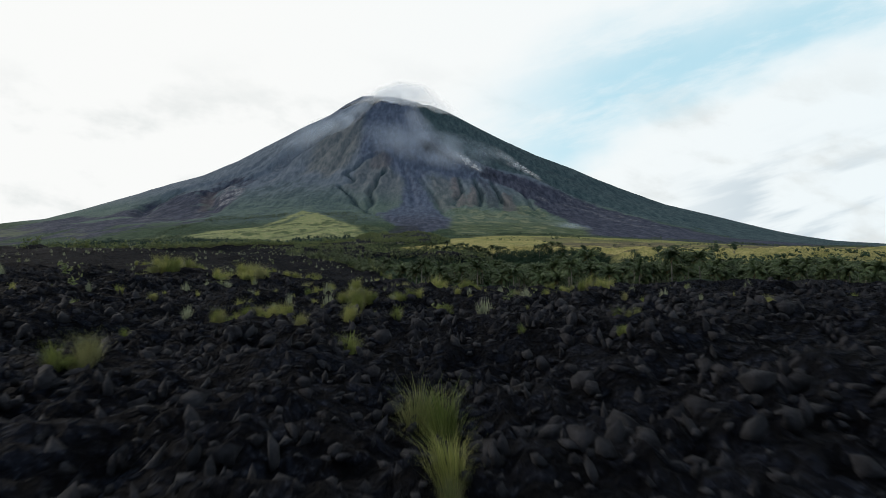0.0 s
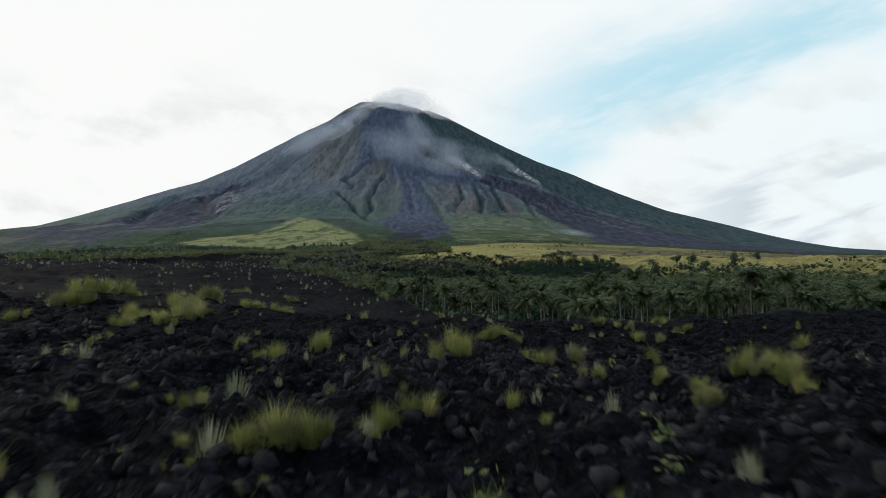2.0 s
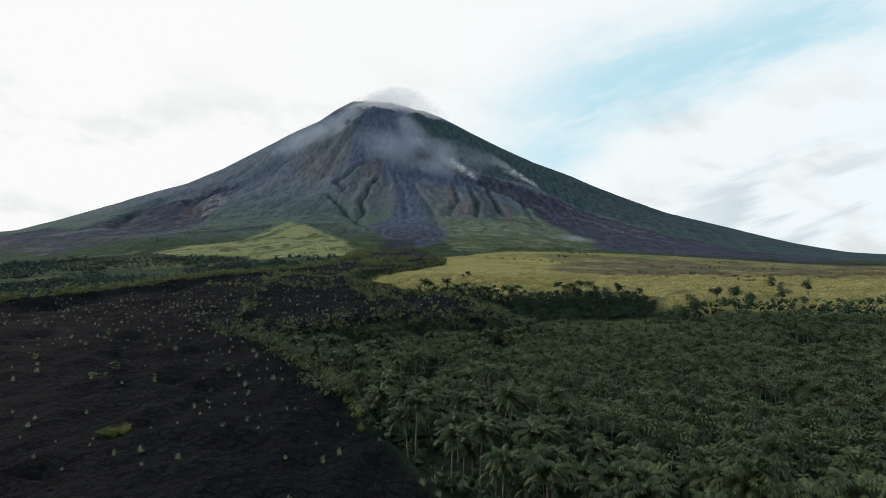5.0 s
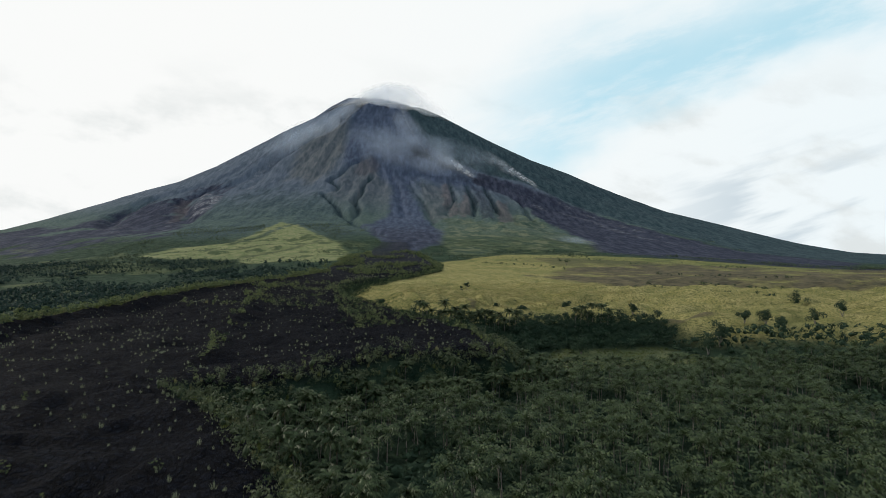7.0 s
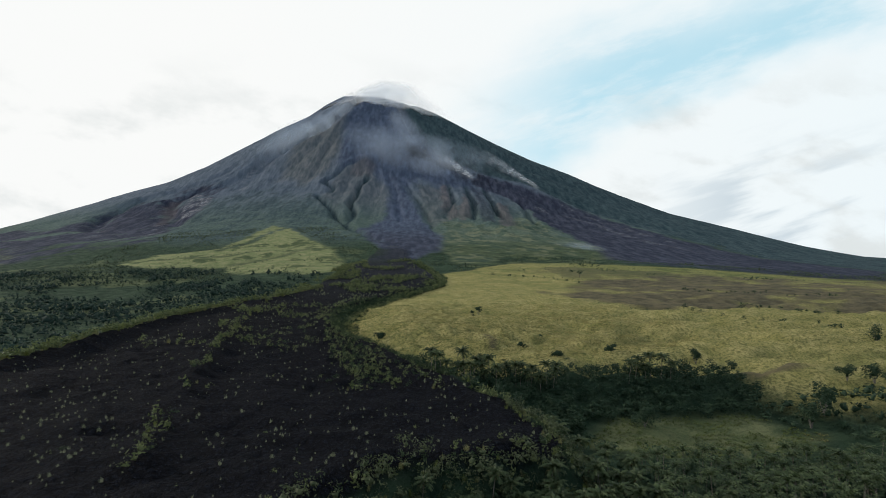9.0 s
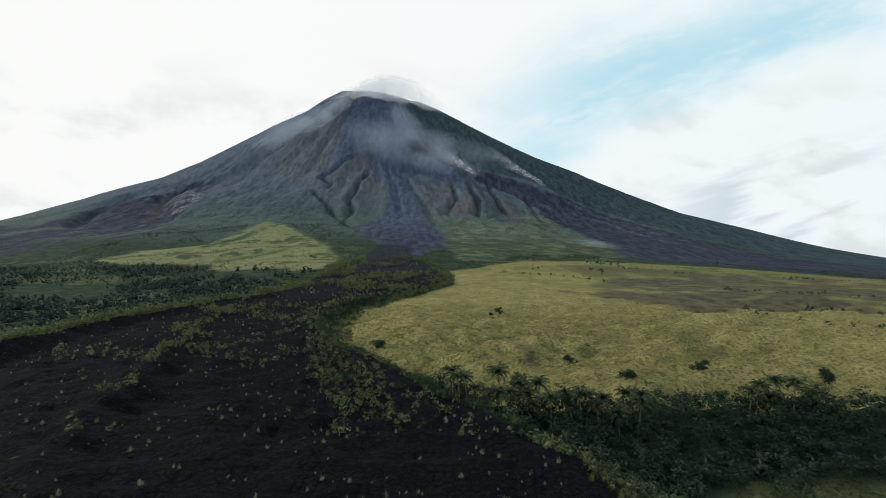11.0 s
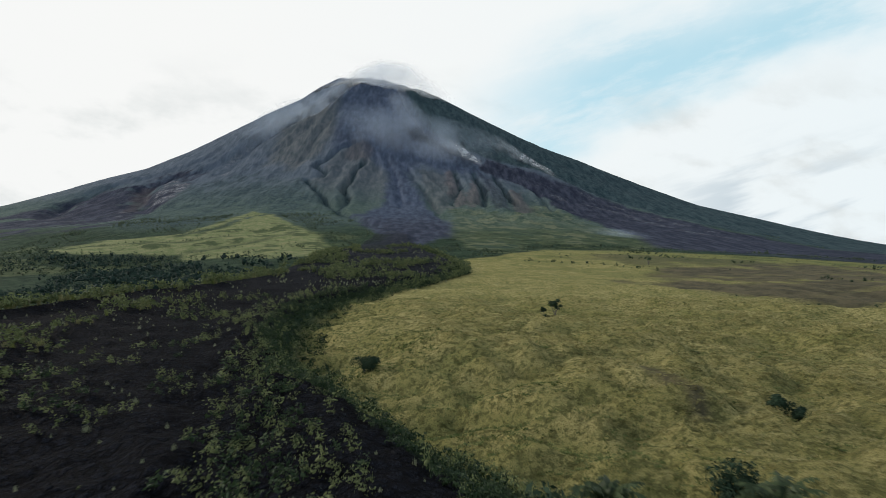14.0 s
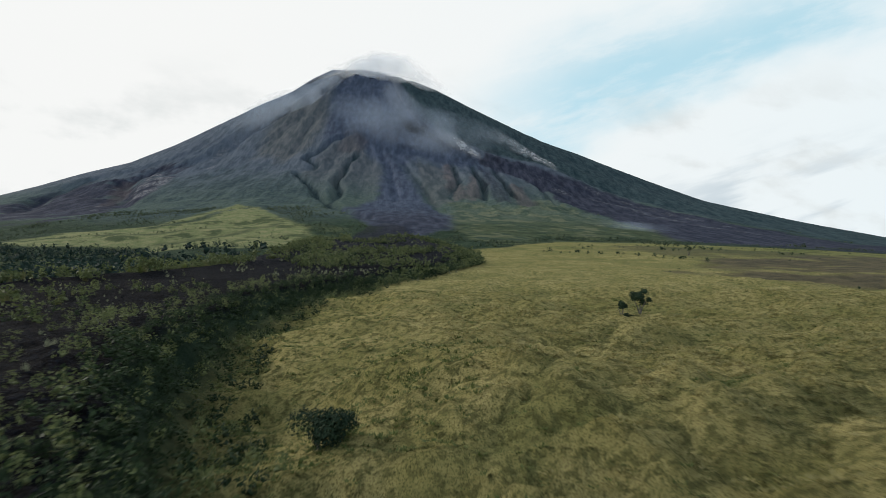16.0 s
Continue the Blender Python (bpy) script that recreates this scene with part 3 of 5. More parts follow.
# ---- mesh helpers ----
def mesh_object(name, verts, faces, mat, parent=None, smooth=False):
    me = bpy.data.meshes.new(name)
    verts = np.asarray(verts, np.float32).reshape(-1, 3)
    faces = np.asarray(faces, np.int32)
    k = faces.shape[1]
    me.vertices.add(len(verts))
    me.vertices.foreach_set("co", verts.ravel())
    me.loops.add(faces.size)
    me.loops.foreach_set("vertex_index", faces.ravel())
    me.polygons.add(len(faces))
    me.polygons.foreach_set("loop_start", np.arange(0, faces.size, k, dtype=np.int32))
    me.polygons.foreach_set("loop_total", np.full(len(faces), k, np.int32))
    if smooth:
        me.polygons.foreach_set("use_smooth", np.ones(len(faces), bool))
    me.materials.append(mat)
    me.update(calc_edges=True)
    ob = new(name, me)
    if parent:
        ob.parent = parent
    return ob


def scattered(templates, pick, x, y, z, yaw, size, tilt=None):
    """Many copies of small triangle meshes as one pair of arrays."""
    vs, fs, base = [], [], 0
    for k, (tv, tf) in enumerate(templates):
        ids = np.nonzero(pick == k)[0]
        if not len(ids):
            continue
        c, s = np.cos(yaw[ids])[:, None], np.sin(yaw[ids])[:, None]
        sz = size[ids]
        sx = sz[:, None] if sz.ndim == 1 else sz[:, :1]
        sh = sz[:, None] if sz.ndim == 1 else sz[:, 1:2]
        px, py, pz = tv[None, :, 0] * sx, tv[None, :, 1] * sx, tv[None, :, 2] * sh
        q = np.stack([c * px - s * py + x[ids][:, None], s * px + c * py + y[ids][:, None], pz + z[ids][:, None]], 2)
        if tilt is not None:
            q[:, :, 0] += pz * tilt[ids, :1]
            q[:, :, 1] += pz * tilt[ids, 1:]
        vs.append(q.reshape(-1, 3))
        fs.append((tf[None] + (base + np.arange(len(ids))[:, None, None] * len(tv))).reshape(-1, 3))
        base += len(ids) * len(tv)
    return np.concatenate(vs), np.concatenate(fs)


rng = np.random.default_rng(7)


# ---- the land ----
def axis(spans):
    out = [spans[0][0]]
    for a, b, d in spans:
        n = max(1, round((b - a) / d))
        out += list(a + (b - a) * (np.arange(n) + 1) / n)
    return np.array(out)


def grid(half, rows):
    xp = axis(half)
    gx, gy = np.concatenate([-xp[:0:-1], xp]) - 20.0, axis(rows)
    X, Y = np.meshgrid(gx, gy)
    idx = np.arange(X.size).reshape(X.shape)
    return gx, gy, X, Y, np.stack([idx[:-1, :-1], idx[:-1, 1:], idx[1:, 1:], idx[1:, :-1]], 2).reshape(-1, 4)


def land_object(name, verts, faces, masks, label, cat, smooth):
    used, inv = np.unique(faces, return_inverse=True)
    ob = mesh_object(name, verts[used], inv.reshape(-1, 4), LAND, smooth=smooth)
    for at, chans in masks.items():
        a = ob.data.color_attributes.new(at, "FLOAT_COLOR", "POINT")
        data = np.ones((len(used), 4), np.float32)
        for c, ch in enumerate(chans):
            data[:, c] = ch.reshape(-1)[used]
        a.data.foreach_set("color", data.ravel())
    return tagged(ob, label, cat, kind="structure")


def build_cone():
    """The volcano and the far land; its first rows dip below the plain that meets it."""
    gx, gy, X, Y, faces = grid([(0, 700, 5.4), (700, 1500, 14), (1500, 2400, 40), (2400, 4600, 200)], [(976, 2000, 5.3), (2000, 2620, 6.5), (2620, 4900, 120)])
    Z, k = land(X, Y)
    Z = Z - 4 * (1 - sstep(Y, 984, 1003))
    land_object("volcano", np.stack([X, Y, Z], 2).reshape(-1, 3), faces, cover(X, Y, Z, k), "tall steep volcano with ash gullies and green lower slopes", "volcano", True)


def build_land():
    gx, gy, X, Y, faces = grid([(0, 45, 1.5), (45, 130, 2.6), (130, 420, 5.2), (420, 700, 10), (700, 1500, 32), (1500, 4600, 310)],
                               [(-400, -30, 25), (-30, 120, 1.5), (120, 330, 3.0), (330, 620, 2.6), (620, 1004, 5.5)])
    Z, k = land(X, Y)
    ny, nx = X.shape
    masks = cover(X, Y, Z, k)
    fy, fx = np.divmod(faces[:, 0], nx)
    on_lava = k["sd"][fy, fx] > -2
    verts = np.stack([X, Y, Z], 2).reshape(-1, 3)
    # close to the flight's start the clinker is laid out in finer steps
    fxv, fyv = X[fy, fx], Y[fy, fx]
    x0, x1, y0, y1 = gx[gx > -66][0], gx[gx > 60][0], gy[gy > 4][0], gy[gy > 114][0]
    near = (fxv >= x0 + 3.5) & (fxv < x1 - 6.5) & (fyv >= y0 + 3.5) & (fyv < y1 - 6.5)
    PX, PY = np.meshgrid(np.linspace(x0, x1, 300), np.linspace(y0, y1, 260))
    PZ, pk = land(PX, PY)
    rim = sstep(np.minimum.reduce([PX - x0, x1 - PX, PY - y0, y1 - PY]), 0, 4)
    PZ = PZ + rim * (0.42 * ridged(PX, PY, 1.7, 2, 301) + 0.30 * np.abs(vnoise(PX / 0.62, PY / 0.62, 305)) + 0.20 * vnoise(PX / 0.4, PY / 0.4, 307) - 0.3) - 0.6 * (1 - sstep(np.minimum.reduce([PX - x0, x1 - PX, PY - y0, y1 - PY]), 0, 3.0))
    pid = np.arange(PX.size).reshape(PX.shape) + X.size
    fine = np.stack([pid[:-1, :-1], pid[:-1, 1:], pid[1:, 1:], pid[1:, :-1]], 2).reshape(-1, 4)
    pm = cover(PX, PY, PZ, pk)
    masks = {a: tuple(np.concatenate([c.ravel(), d.ravel()]) for c, d in zip(masks[a], pm[a])) for a in masks}
    verts = np.concatenate([verts, np.stack([PX, PY, PZ], 2).reshape(-1, 3)])
    faces = np.concatenate([faces, fine])
    more = np.ones(len(fine), bool)
    on_lava, gone = np.concatenate([on_lava & ~near, more]), np.concatenate([near, ~more])
    land_object("ground", verts, faces[~on_lava & ~gone], masks, "green and dry grass plain rising towards the volcano", "ground", True)
    return land_object("lava_field", verts, faces[on_lava], masks, "rough black lava field with sparse grass tufts", "lava field", False)


def cover(X, Y, Z, k):
    """What grows or lies where, with some painted relief shade: four sets of masks."""
    r, phi, sd = k["r"], k["phi"], k["sd"]
    n1, n2 = fbm(X, Y, 90, 4, 71), fbm(X, Y, 22, 4, 73)
    mount = np.maximum(sstep(-r + 60 * n1, -1390, -1210), sstep(inside_distance(X, Y, EAST_WOOD), -20, 30) * (1 - k["meadow"]))
    streaks = fbm(np.radians(phi) * 1400, r * 0.22, 30, 4, 79)        # runs down the slope
    wob = 14 * n2 + 16 * streaks

    def area(poly, lo=-8, hi=12, w=1.0):
        return sstep(inside_distance(X, Y, poly) + w * wob, lo, hi)

    def stream(pts, width):
        d, along = line_distance(X + 6 * n2, Y, pts)
        return np.exp(-(d / width) ** 2)
    # old forested flanks, and the ravine beds' shade painted in the forest's dark tone
    wood = np.maximum(area(EAST_WOOD, -6, 10, 0.6), 0.6 * area(WEST_WOOD, -14, 22) * sstep(n2 + 0.6 * n1, -0.4, 0.2))
    bed_shade = np.maximum.reduce([stream(pts, 0.75 * width) for pts, width, deep in FRONT_RAVINES])
    bed_shade = bed_shade * sstep(-r, -1450, -1250)
    # bare ash, young flows
    ash = np.maximum(area(ASH_FACE, -16, 20), area(ASH_FAN, -10, 14, 0.8))
    ash = np.maximum(ash, 0.75 * sstep(Z + 90 * n1 + 70 * streaks, 560, 680) * (1 - wood))
    flow = np.maximum.reduce([area(FLOW_EAST, -8, 10, 0.8), area(FLOW_WEST, -14, 22) * sstep(n1 + 0.8 * streaks + 0.4 * n2, -0.55, -0.1), 0.55 * area(GREY_TONGUE, -6, 8, 0.5)])
    fan_foot = 0.8 * area(ASH_FAN, -10, 14, 0.8) * sstep(-Y + 60 * n2, -1560, -1250)
    toe = sstep(inside_distance(X, Y, [(250, 1110), (480, 1040), (640, 940), (900, 800), (900, 620), (620, 800), (440, 960), (300, 1050)]) + 30 * n2 + 20 * n1, -10, 22) * 0.85
    flow = np.maximum.reduce([flow, toe, fan_foot])
    brown = np.maximum.reduce([0.9 * area(BROWN_RIDGE, -20, 30), 0.7 * area(OLIVE_RIDGE, -8, 14), 0.65 * area(APRON, -10, 16) * sstep(Y + 60 * n2, 1560, 1800)])
    red = np.maximum.reduce([area(p, -5, 8, 0.5) for p in RED_SPURS])
    tip = np.hypot((X + 205) / 42, (Y - 1965) / 60)
    red = np.maximum(red, 0.7 * sstep(-tip + 0.4 * n2, -1.1, -0.6)) * (1 - 0.6 * area(GREY_TONGUE, -6, 8, 0.5))
    # pale boulder streams
    pale = np.maximum(0.95 * area(SCREE[0], -5, 9, 0.7) * sstep(n2 + 0.5 * streaks, -0.25, 0.15), 0.5 * area(SCREE[1], -5, 14, 0.6) * sstep(n2 + streaks, -0.5, 0.1))
    pale = np.maximum(pale, 0.55 * np.maximum.reduce([stream(p, 9) for p in PINK_STREAMS[:2]]) * sstep(n2 + streaks, -0.3, 0.2))
    pale = np.maximum(pale, 0.45 * np.maximum.reduce([stream(p, 14) for p in PINK_STREAMS[2:]]) * sstep(n2 + 0.7 * streaks, -0.1, 0.3))
    pale = np.maximum(pale, 0.95 * np.maximum(stream(SIDE_RAVINES[3][0], 5) * sstep(Y, 2090, 2140) * sstep(n2 + streaks, -0.3, 0.2), stream(SIDE_RAVINES[4][0][:4], 9) * sstep(n2 + streaks, -0.5, 0.1)))
    # grass: meadow, burnt strip, the old fan's hill, lobes under the red spurs
    low = sstep(r, 1340, 1440)
    meadow = k["meadow"] * low * (1 - sstep(inside_distance(X, Y, GROVE) + 3 * n2, -2, 3))
    burn = sstep(inside_distance(X, Y, BROWN) + 34 * n1 + 18 * n2, -8, 16) * 0.9 * sstep(n2 + 0.7 * n1, -0.75, -0.05)
    burn = np.maximum(burn, 0.5 * sstep(n1 + 0.5 * n2, 0.05, 0.3) * sstep(Y, 800, 860) * sstep(X, 90, 160))
    rut, _ = line_distance(X, Y, [(19, 466), (21, 457), (21.5, 450), (20, 444)])
    burn = np.maximum(burn, np.maximum(0.9 * np.exp(-(rut / 1.6) ** 2), 0.8 * sstep(-np.hypot((X - 118) / 14, (Y - 390) / 5) + 0.5 * n2, -1.0, -0.6))) * sstep(k["meadow"], 0.3, 0.8)
    hill = sstep(k["hill"] + 10 * n1 + 9 * n2, -3, 7)
    furrow = np.maximum(stream([(-362, 1170), (-336, 1221), (-324, 1267), (-330, 1431), (-315, 1470)], 7), 0.8 * stream([(-440, 1090), (-330, 1110), (-290, 1150)], 7))
    furrow = np.maximum(furrow, 0.7 * stream([(-300, 1060), (-230, 1120), (-205, 1180)], 8))
    lobe = area(GRASS_LOBES, -10, 20) * (0.35 + 0.65 * sstep(n2 + 0.5 * streaks, -0.2, 0.25))
    strips = sstep(-k["end"], -30, 10) * sstep(k["end"], -330, -240) * sstep(X, 20, 60) * sstep(-X, -330, -240) * sstep(n2 + 0.3 * n1, -0.15, 0.2)
    patches = sstep(n1 + 0.6 * n2, 0.10, 0.34) * (1 - k["side"]) * sstep(Y, 560, 660) * sstep(-sd, 10, 30) * sstep(r, 1300, 1450)
    glade = sstep(inside_distance(X, Y, GLADE) + 3 * n2, -4, 4)
    hill = np.maximum.reduce([hill * (1 - 0.85 * furrow), 0.72 * lobe, 0.45 * strips, 0.35 * patches, 0.55 * glade])
    # cone forest, green by the lava, painted shade in ravines and meadow folds
    green_and_fold_shade = np.maximum((0.75 * sstep(n2 + 0.6 * n1 - 0.1 * k["roll"], -0.1, 0.3) + 0.5 * sstep(X, 130, 260) + 0.45 * sstep(Y, 810, 880)) * sstep(Y + 0.8 * X, 660, 860), 0.65 * np.maximum(sstep(-k["roll"] - 0.8 * n2, -0.2, 2.2), k["crease"]), sstep(sd + 8 * n2, -36, -16))
    dark = np.where(r < 1400, np.maximum(wood, bed_shade), np.maximum(green_and_fold_shade * k["meadow"], wood * (1 - k["meadow"])))
    bare = (1 - hill) * (1 - 0.85 * bed_shade)
    black = np.maximum(k["lava"] * (1 - 0.35 * sstep(Y + 90 * n1 + 40 * n2, 960, 1110)), 0.15 * toe)
    return {"cover_a": (black, meadow * (1 - glade), burn), "cover_b": (mount, ash * bare, red * bare),
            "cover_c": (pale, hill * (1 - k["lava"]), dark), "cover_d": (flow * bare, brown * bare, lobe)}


BROWN = [(114, 690), (167, 798), (251, 857), (376, 904), (620, 860), (620, 560), (300, 530), (258, 560), (240, 600), (195, 603), (147, 600), (130, 630)]
GROVE = [(-14, 366), (6, 356), (30, 352), (48, 368), (96, 369), (107, 378), (106, 390), (84, 399), (40, 397), (-2, 400), (-24, 412), (-20, 396)]
GLADE = [(38, 352), (52, 368), (96, 369), (112, 352), (98, 343), (60, 342)]
LAVA_FIELD = build_land()
build_cone()


# ---- plant and rock shapes ----
def cane_clump(n, tall, spread, width, seed, bend=0.45):
    """Blades of tall grass rising from one root and arching outwards."""
    g = np.random.default_rng(seed)
    v, f = [], []
    for k in range(n):
        a, r0 = g.uniform(0, 2 * math.pi), spread * 0.45 * math.sqrt(g.uniform())
        h, out = tall * g.uniform(0.3, 1.1), bend * tall * g.uniform(0.2, 1.2)
        d, s = np.array([math.cos(a), math.sin(a), 0]), np.array([-math.sin(a), math.cos(a), 0])
        p0 = d * r0 - np.array([0, 0, 0.1])
        p1 = p0 + d * out * 0.35 + np.array([0, 0, h * 0.62])
        p3 = p0 + d * out * 1.2 + np.array([0, 0, h])
        w, b = width * g.uniform(0.6, 1.3), len(v)
        v += [p0 - s * w * 0.5, p0 + s * w * 0.5, p1 - s * w * 0.6, p1 + s * w * 0.6, p3]
        f += [(b, b + 1, b + 3), (b, b + 3, b + 2), (b + 2, b + 3, b + 4)]
    return np.array(v), np.array(f)


def tussock(n, width, seed, flare=0.55):
    """A soft dome of many fine blades."""
    g = np.random.default_rng(seed)
    a, r0 = g.uniform(0, 2 * math.pi, n), np.sqrt(g.uniform(0, 1, n))
    d = np.stack([np.cos(a), np.sin(a), 0 * a], 1)
    s = np.stack([-np.sin(a), np.cos(a), 0 * a], 1) * (width * g.uniform(0.6, 1.4, n))[:, None]
    base = d * (r0 * 0.45)[:, None]
    base[:, 2] = 0.25 * (1 - r0 ** 2) - 0.08
    tip = d * (r0 * (0.45 + flare * g.uniform(0.3, 1.0, n)) + g.uniform(-0.1, 0.1, n))[:, None]
    tip[:, 2] = (1.0 - 0.55 * r0 ** 2) * g.uniform(0.7, 1.1, n)
    v = np.stack([base - s, base + s, tip], 1).reshape(-1, 3)
    return v, np.arange(3 * n).reshape(-1, 3)


def leaf_crown(n, rx, rz, leaf, seed, lift=1.0, lumps=5, full=1.0):
    """Leaves on the outside of a few overlapping lumps, with gaps between them."""
    g = np.random.default_rng(seed)
    centre = g.normal(0, 0.42, (lumps, 3)) * (rx, rx, rz * 0.75)
    size = g.uniform(0.45, 0.75, lumps) * full
    v, f = [], []
    for k in range(n):
        j = g.integers(lumps)
        d = g.normal(0, 1, 3)
        d /= np.linalg.norm(d)
        if d[2] < -0.5:
            d[2] *= -1
        p = centre[j] + d * size[j] * (rx, rx, rz) * g.uniform(0.45, 1.05) + (0, 0, rz * lift)
        nrm = d + g.normal(0, 0.5, 3)
        t = np.cross(nrm, g.normal(0, 1, 3))
        t /= np.linalg.norm(t)
        u = np.cross(nrm, t)
        u /= np.linalg.norm(u)
        s, b = leaf * g.uniform(0.6, 1.4), len(v)
        v += [p - t * s, p + u * s * 0.45, p + t * s, p - u * s * 0.45]
        f += [(b, b + 1, b + 2), (b, b + 2, b + 3)]
    v = np.array(v)
    v[:, 2] = np.maximum(v[:, 2], 0.02)
    return v, np.array(f)


def palm_crown(fronds, stations, length, seed, leaflet=0.85, wide=0.13):
    g = np.random.default_rng(seed)
    v, f = [], []
    for k in range(fronds):
        a = 2.4 * k + g.uniform(-0.25, 0.25)
        up = math.radians(np.interp(k / fronds, [0, 0.3, 0.7, 1], [84, 62, 32, -36]) + g.uniform(-9, 9))
        droop, ln = g.uniform(0.8, 1.25), length * g.uniform(0.85, 1.1) * (0.8 if k < 2 else 1)
        d, s = np.array([math.cos(a), math.sin(a), 0]), np.array([-math.sin(a), math.cos(a), 0])
        pts, p, e = [], np.zeros(3), up
        for i in range(stations + 1):
            pts.append(p.copy())
            p = p + ln / stations * (d * math.cos(e) + np.array([0, 0, math.sin(e)]))
            e -= droop * (0.6 + 1.2 * i / stations) * 1.5 / stations
        for i in range(0, stations - 1, 2):
            b, w = len(v), 0.06 * (1 - 0.7 * i / stations)
            j = min(i + 2, stations)
            v += [pts[i] - s * w, pts[i] + s * w, pts[j] + s * w * 0.7, pts[j] - s * w * 0.7]
            f += [(b, b + 1, b + 2), (b, b + 2, b + 3)]
        for i in range(1, stations + 1):
            t = i / stations
            ll = leaflet * math.sin(math.pi * min(1, 0.16 + 0.80 * t)) ** 0.6 * g.uniform(0.85, 1.1)
            fw = pts[i] - pts[i - 1]
            fw = fw / np.linalg.norm(fw)
            for sg in (-1, 1):
                b = len(v)
                tip = pts[i] + s * sg * ll * 0.72 + fw * ll * 0.45 - np.array([0, 0, ll * g.uniform(0.4, 0.95)])
                v += [pts[i] - fw * wide, pts[i] + fw * wide, tip]
                f.append((b, b + 1, b + 2))
    return np.array(v), np.array(f)


def palm_trunk(tall, bend, seed, sides=6, rings=7):
    g = np.random.default_rng(seed)
    a = g.uniform(0, 6.28)
    v, f = [], []
    for i in range(rings + 1):
        t = i / rings
        c = np.array([math.cos(a), math.sin(a), 0]) * bend * (t ** 1.7) + np.array([0, 0, tall * t - 0.3 * (1 - t)])
        r = 0.13 * (1 - 0.42 * t) + 0.08 * max(0, 1 - 7 * t)
        for k in range(sides):
            b = 2 * math.pi * k / sides
            v.append(c + np.array([math.cos(b), math.sin(b), 0]) * r)
    for i in range(rings):
        for k in range(sides):
            p, q = i * sides + k, i * sides + (k + 1) % sides
            f += [(p, q, q + sides), (p, q + sides, p + sides)]
    top = np.array([math.cos(a) * bend, math.sin(a) * bend, tall])
    return np.array(v), np.array(f), top


def stone(seed, rough=0.45, sub=1, cuts=11, flat=0.42):
    g = np.random.default_rng(seed)
    bm = bmesh.new()
    bmesh.ops.create_icosphere(bm, subdivisions=sub, radius=1.0)
    v = np.array([x.co for x in bm.verts])
    f = np.array([[x.index for x in fc.verts] for fc in bm.faces])
    bm.free()
    v = v * (1 + rough * g.uniform(-1, 1, (len(v), 1)))
    for k in range(cuts):
        d = g.normal(0, 1, 3)
        d /= np.linalg.norm(d)
        v = v - np.outer(np.maximum(v @ d - flat, 0), d)
    v = v * g.uniform(0.55, 1.6, 3)
    return v, f


def joined(a, b):
    return np.concatenate([a[0], b[0]]), np.concatenate([a[1], b[1] + len(a[0])])


def woody(tall, radius, seed, branches=4):
    """A short forked trunk for a small tree or bush."""
    g = np.random.default_rng(seed)
    v, f = np.zeros((0, 3)), np.zeros((0, 3), int)
    for k in range(branches):
        a, lean = 2 * math.pi * k / branches + g.uniform(-0.4, 0.4), g.uniform(0.25, 0.6)
        ring = []
        for t in (0, 0.5, 1):
            c = np.array([math.cos(a) * lean * tall * t ** 1.4, math.sin(a) * lean * tall * t ** 1.4, tall * t - 0.15 * (1 - t)])
            r = radius * (1 - 0.65 * t)
            ring += [c + np.array([math.cos(b), math.sin(b), 0]) * r for b in np.arange(5) * 2 * math.pi / 5]
        tri = []
        for i in range(2):
            for m in range(5):
                p, q = i * 5 + m, i * 5 + (m + 1) % 5
                tri += [(p, q, q + 5), (p, q + 5, p + 5)]
        v, f = joined((v, f), (np.array(ring), np.array(tri)))
    return v, f


def stuff(name, arrays, mat, label, cat):
    return tagged(mesh_object(name, *arrays, mat), label, cat, kind="stuff")


def spread(x0, x1, y0, y1, step, jitter=0.5):
    gx, gy = np.meshgrid(np.arange(x0, x1, step), np.arange(y0, y1, step))
    gx, gy = gx.ravel(), gy.ravel()
    return gx + rng.uniform(-jitter, jitter, gx.size) * step, gy + rng.uniform(-jitter, jitter, gx.size) * step


def ground_info(x, y):
    z, k = land(x, y)
    return z, k


# ---- coconut palms ----
def make_palm(seed, tall, fronds=22, stations=10):
    base = new("coconut_palm")
    tv, tf, top = palm_trunk(tall, rng.uniform(0.1, 0.9), seed)
    mesh_object("trunk", tv, tf, BARK, base, True)
    cv, cf = palm_crown(fronds, stations, 3.3, seed + 50, 0.95, 0.19)
    mesh_object("crown", cv + top, cf, PALM_LEAF, base)
    dv, df = palm_crown(5, 5, 2.2, seed + 90, 0.5, 0.12)
    dv = dv * (0.8, 0.8, -0.8) + top - (0, 0, 0.2)
    mesh_object("dry_fronds", dv, df, PALM_DRY, base)["label"] = "brown hanging dead fronds"
    return tagged(base, "tall coconut palm with arching green fronds in a grove", "palm tree", "palms of the grove")


PALMS = [make_palm(s, t) for s, t in ((1, 8.6), (2, 7.6), (3, 9.4), (4, 6.6))]


def in_view(x, y, margin=25):
    """The wedge of land that the flight looks over."""
    return (np.abs(x + 5) < 0.78 * (y + 5) + margin) & (y > -5)


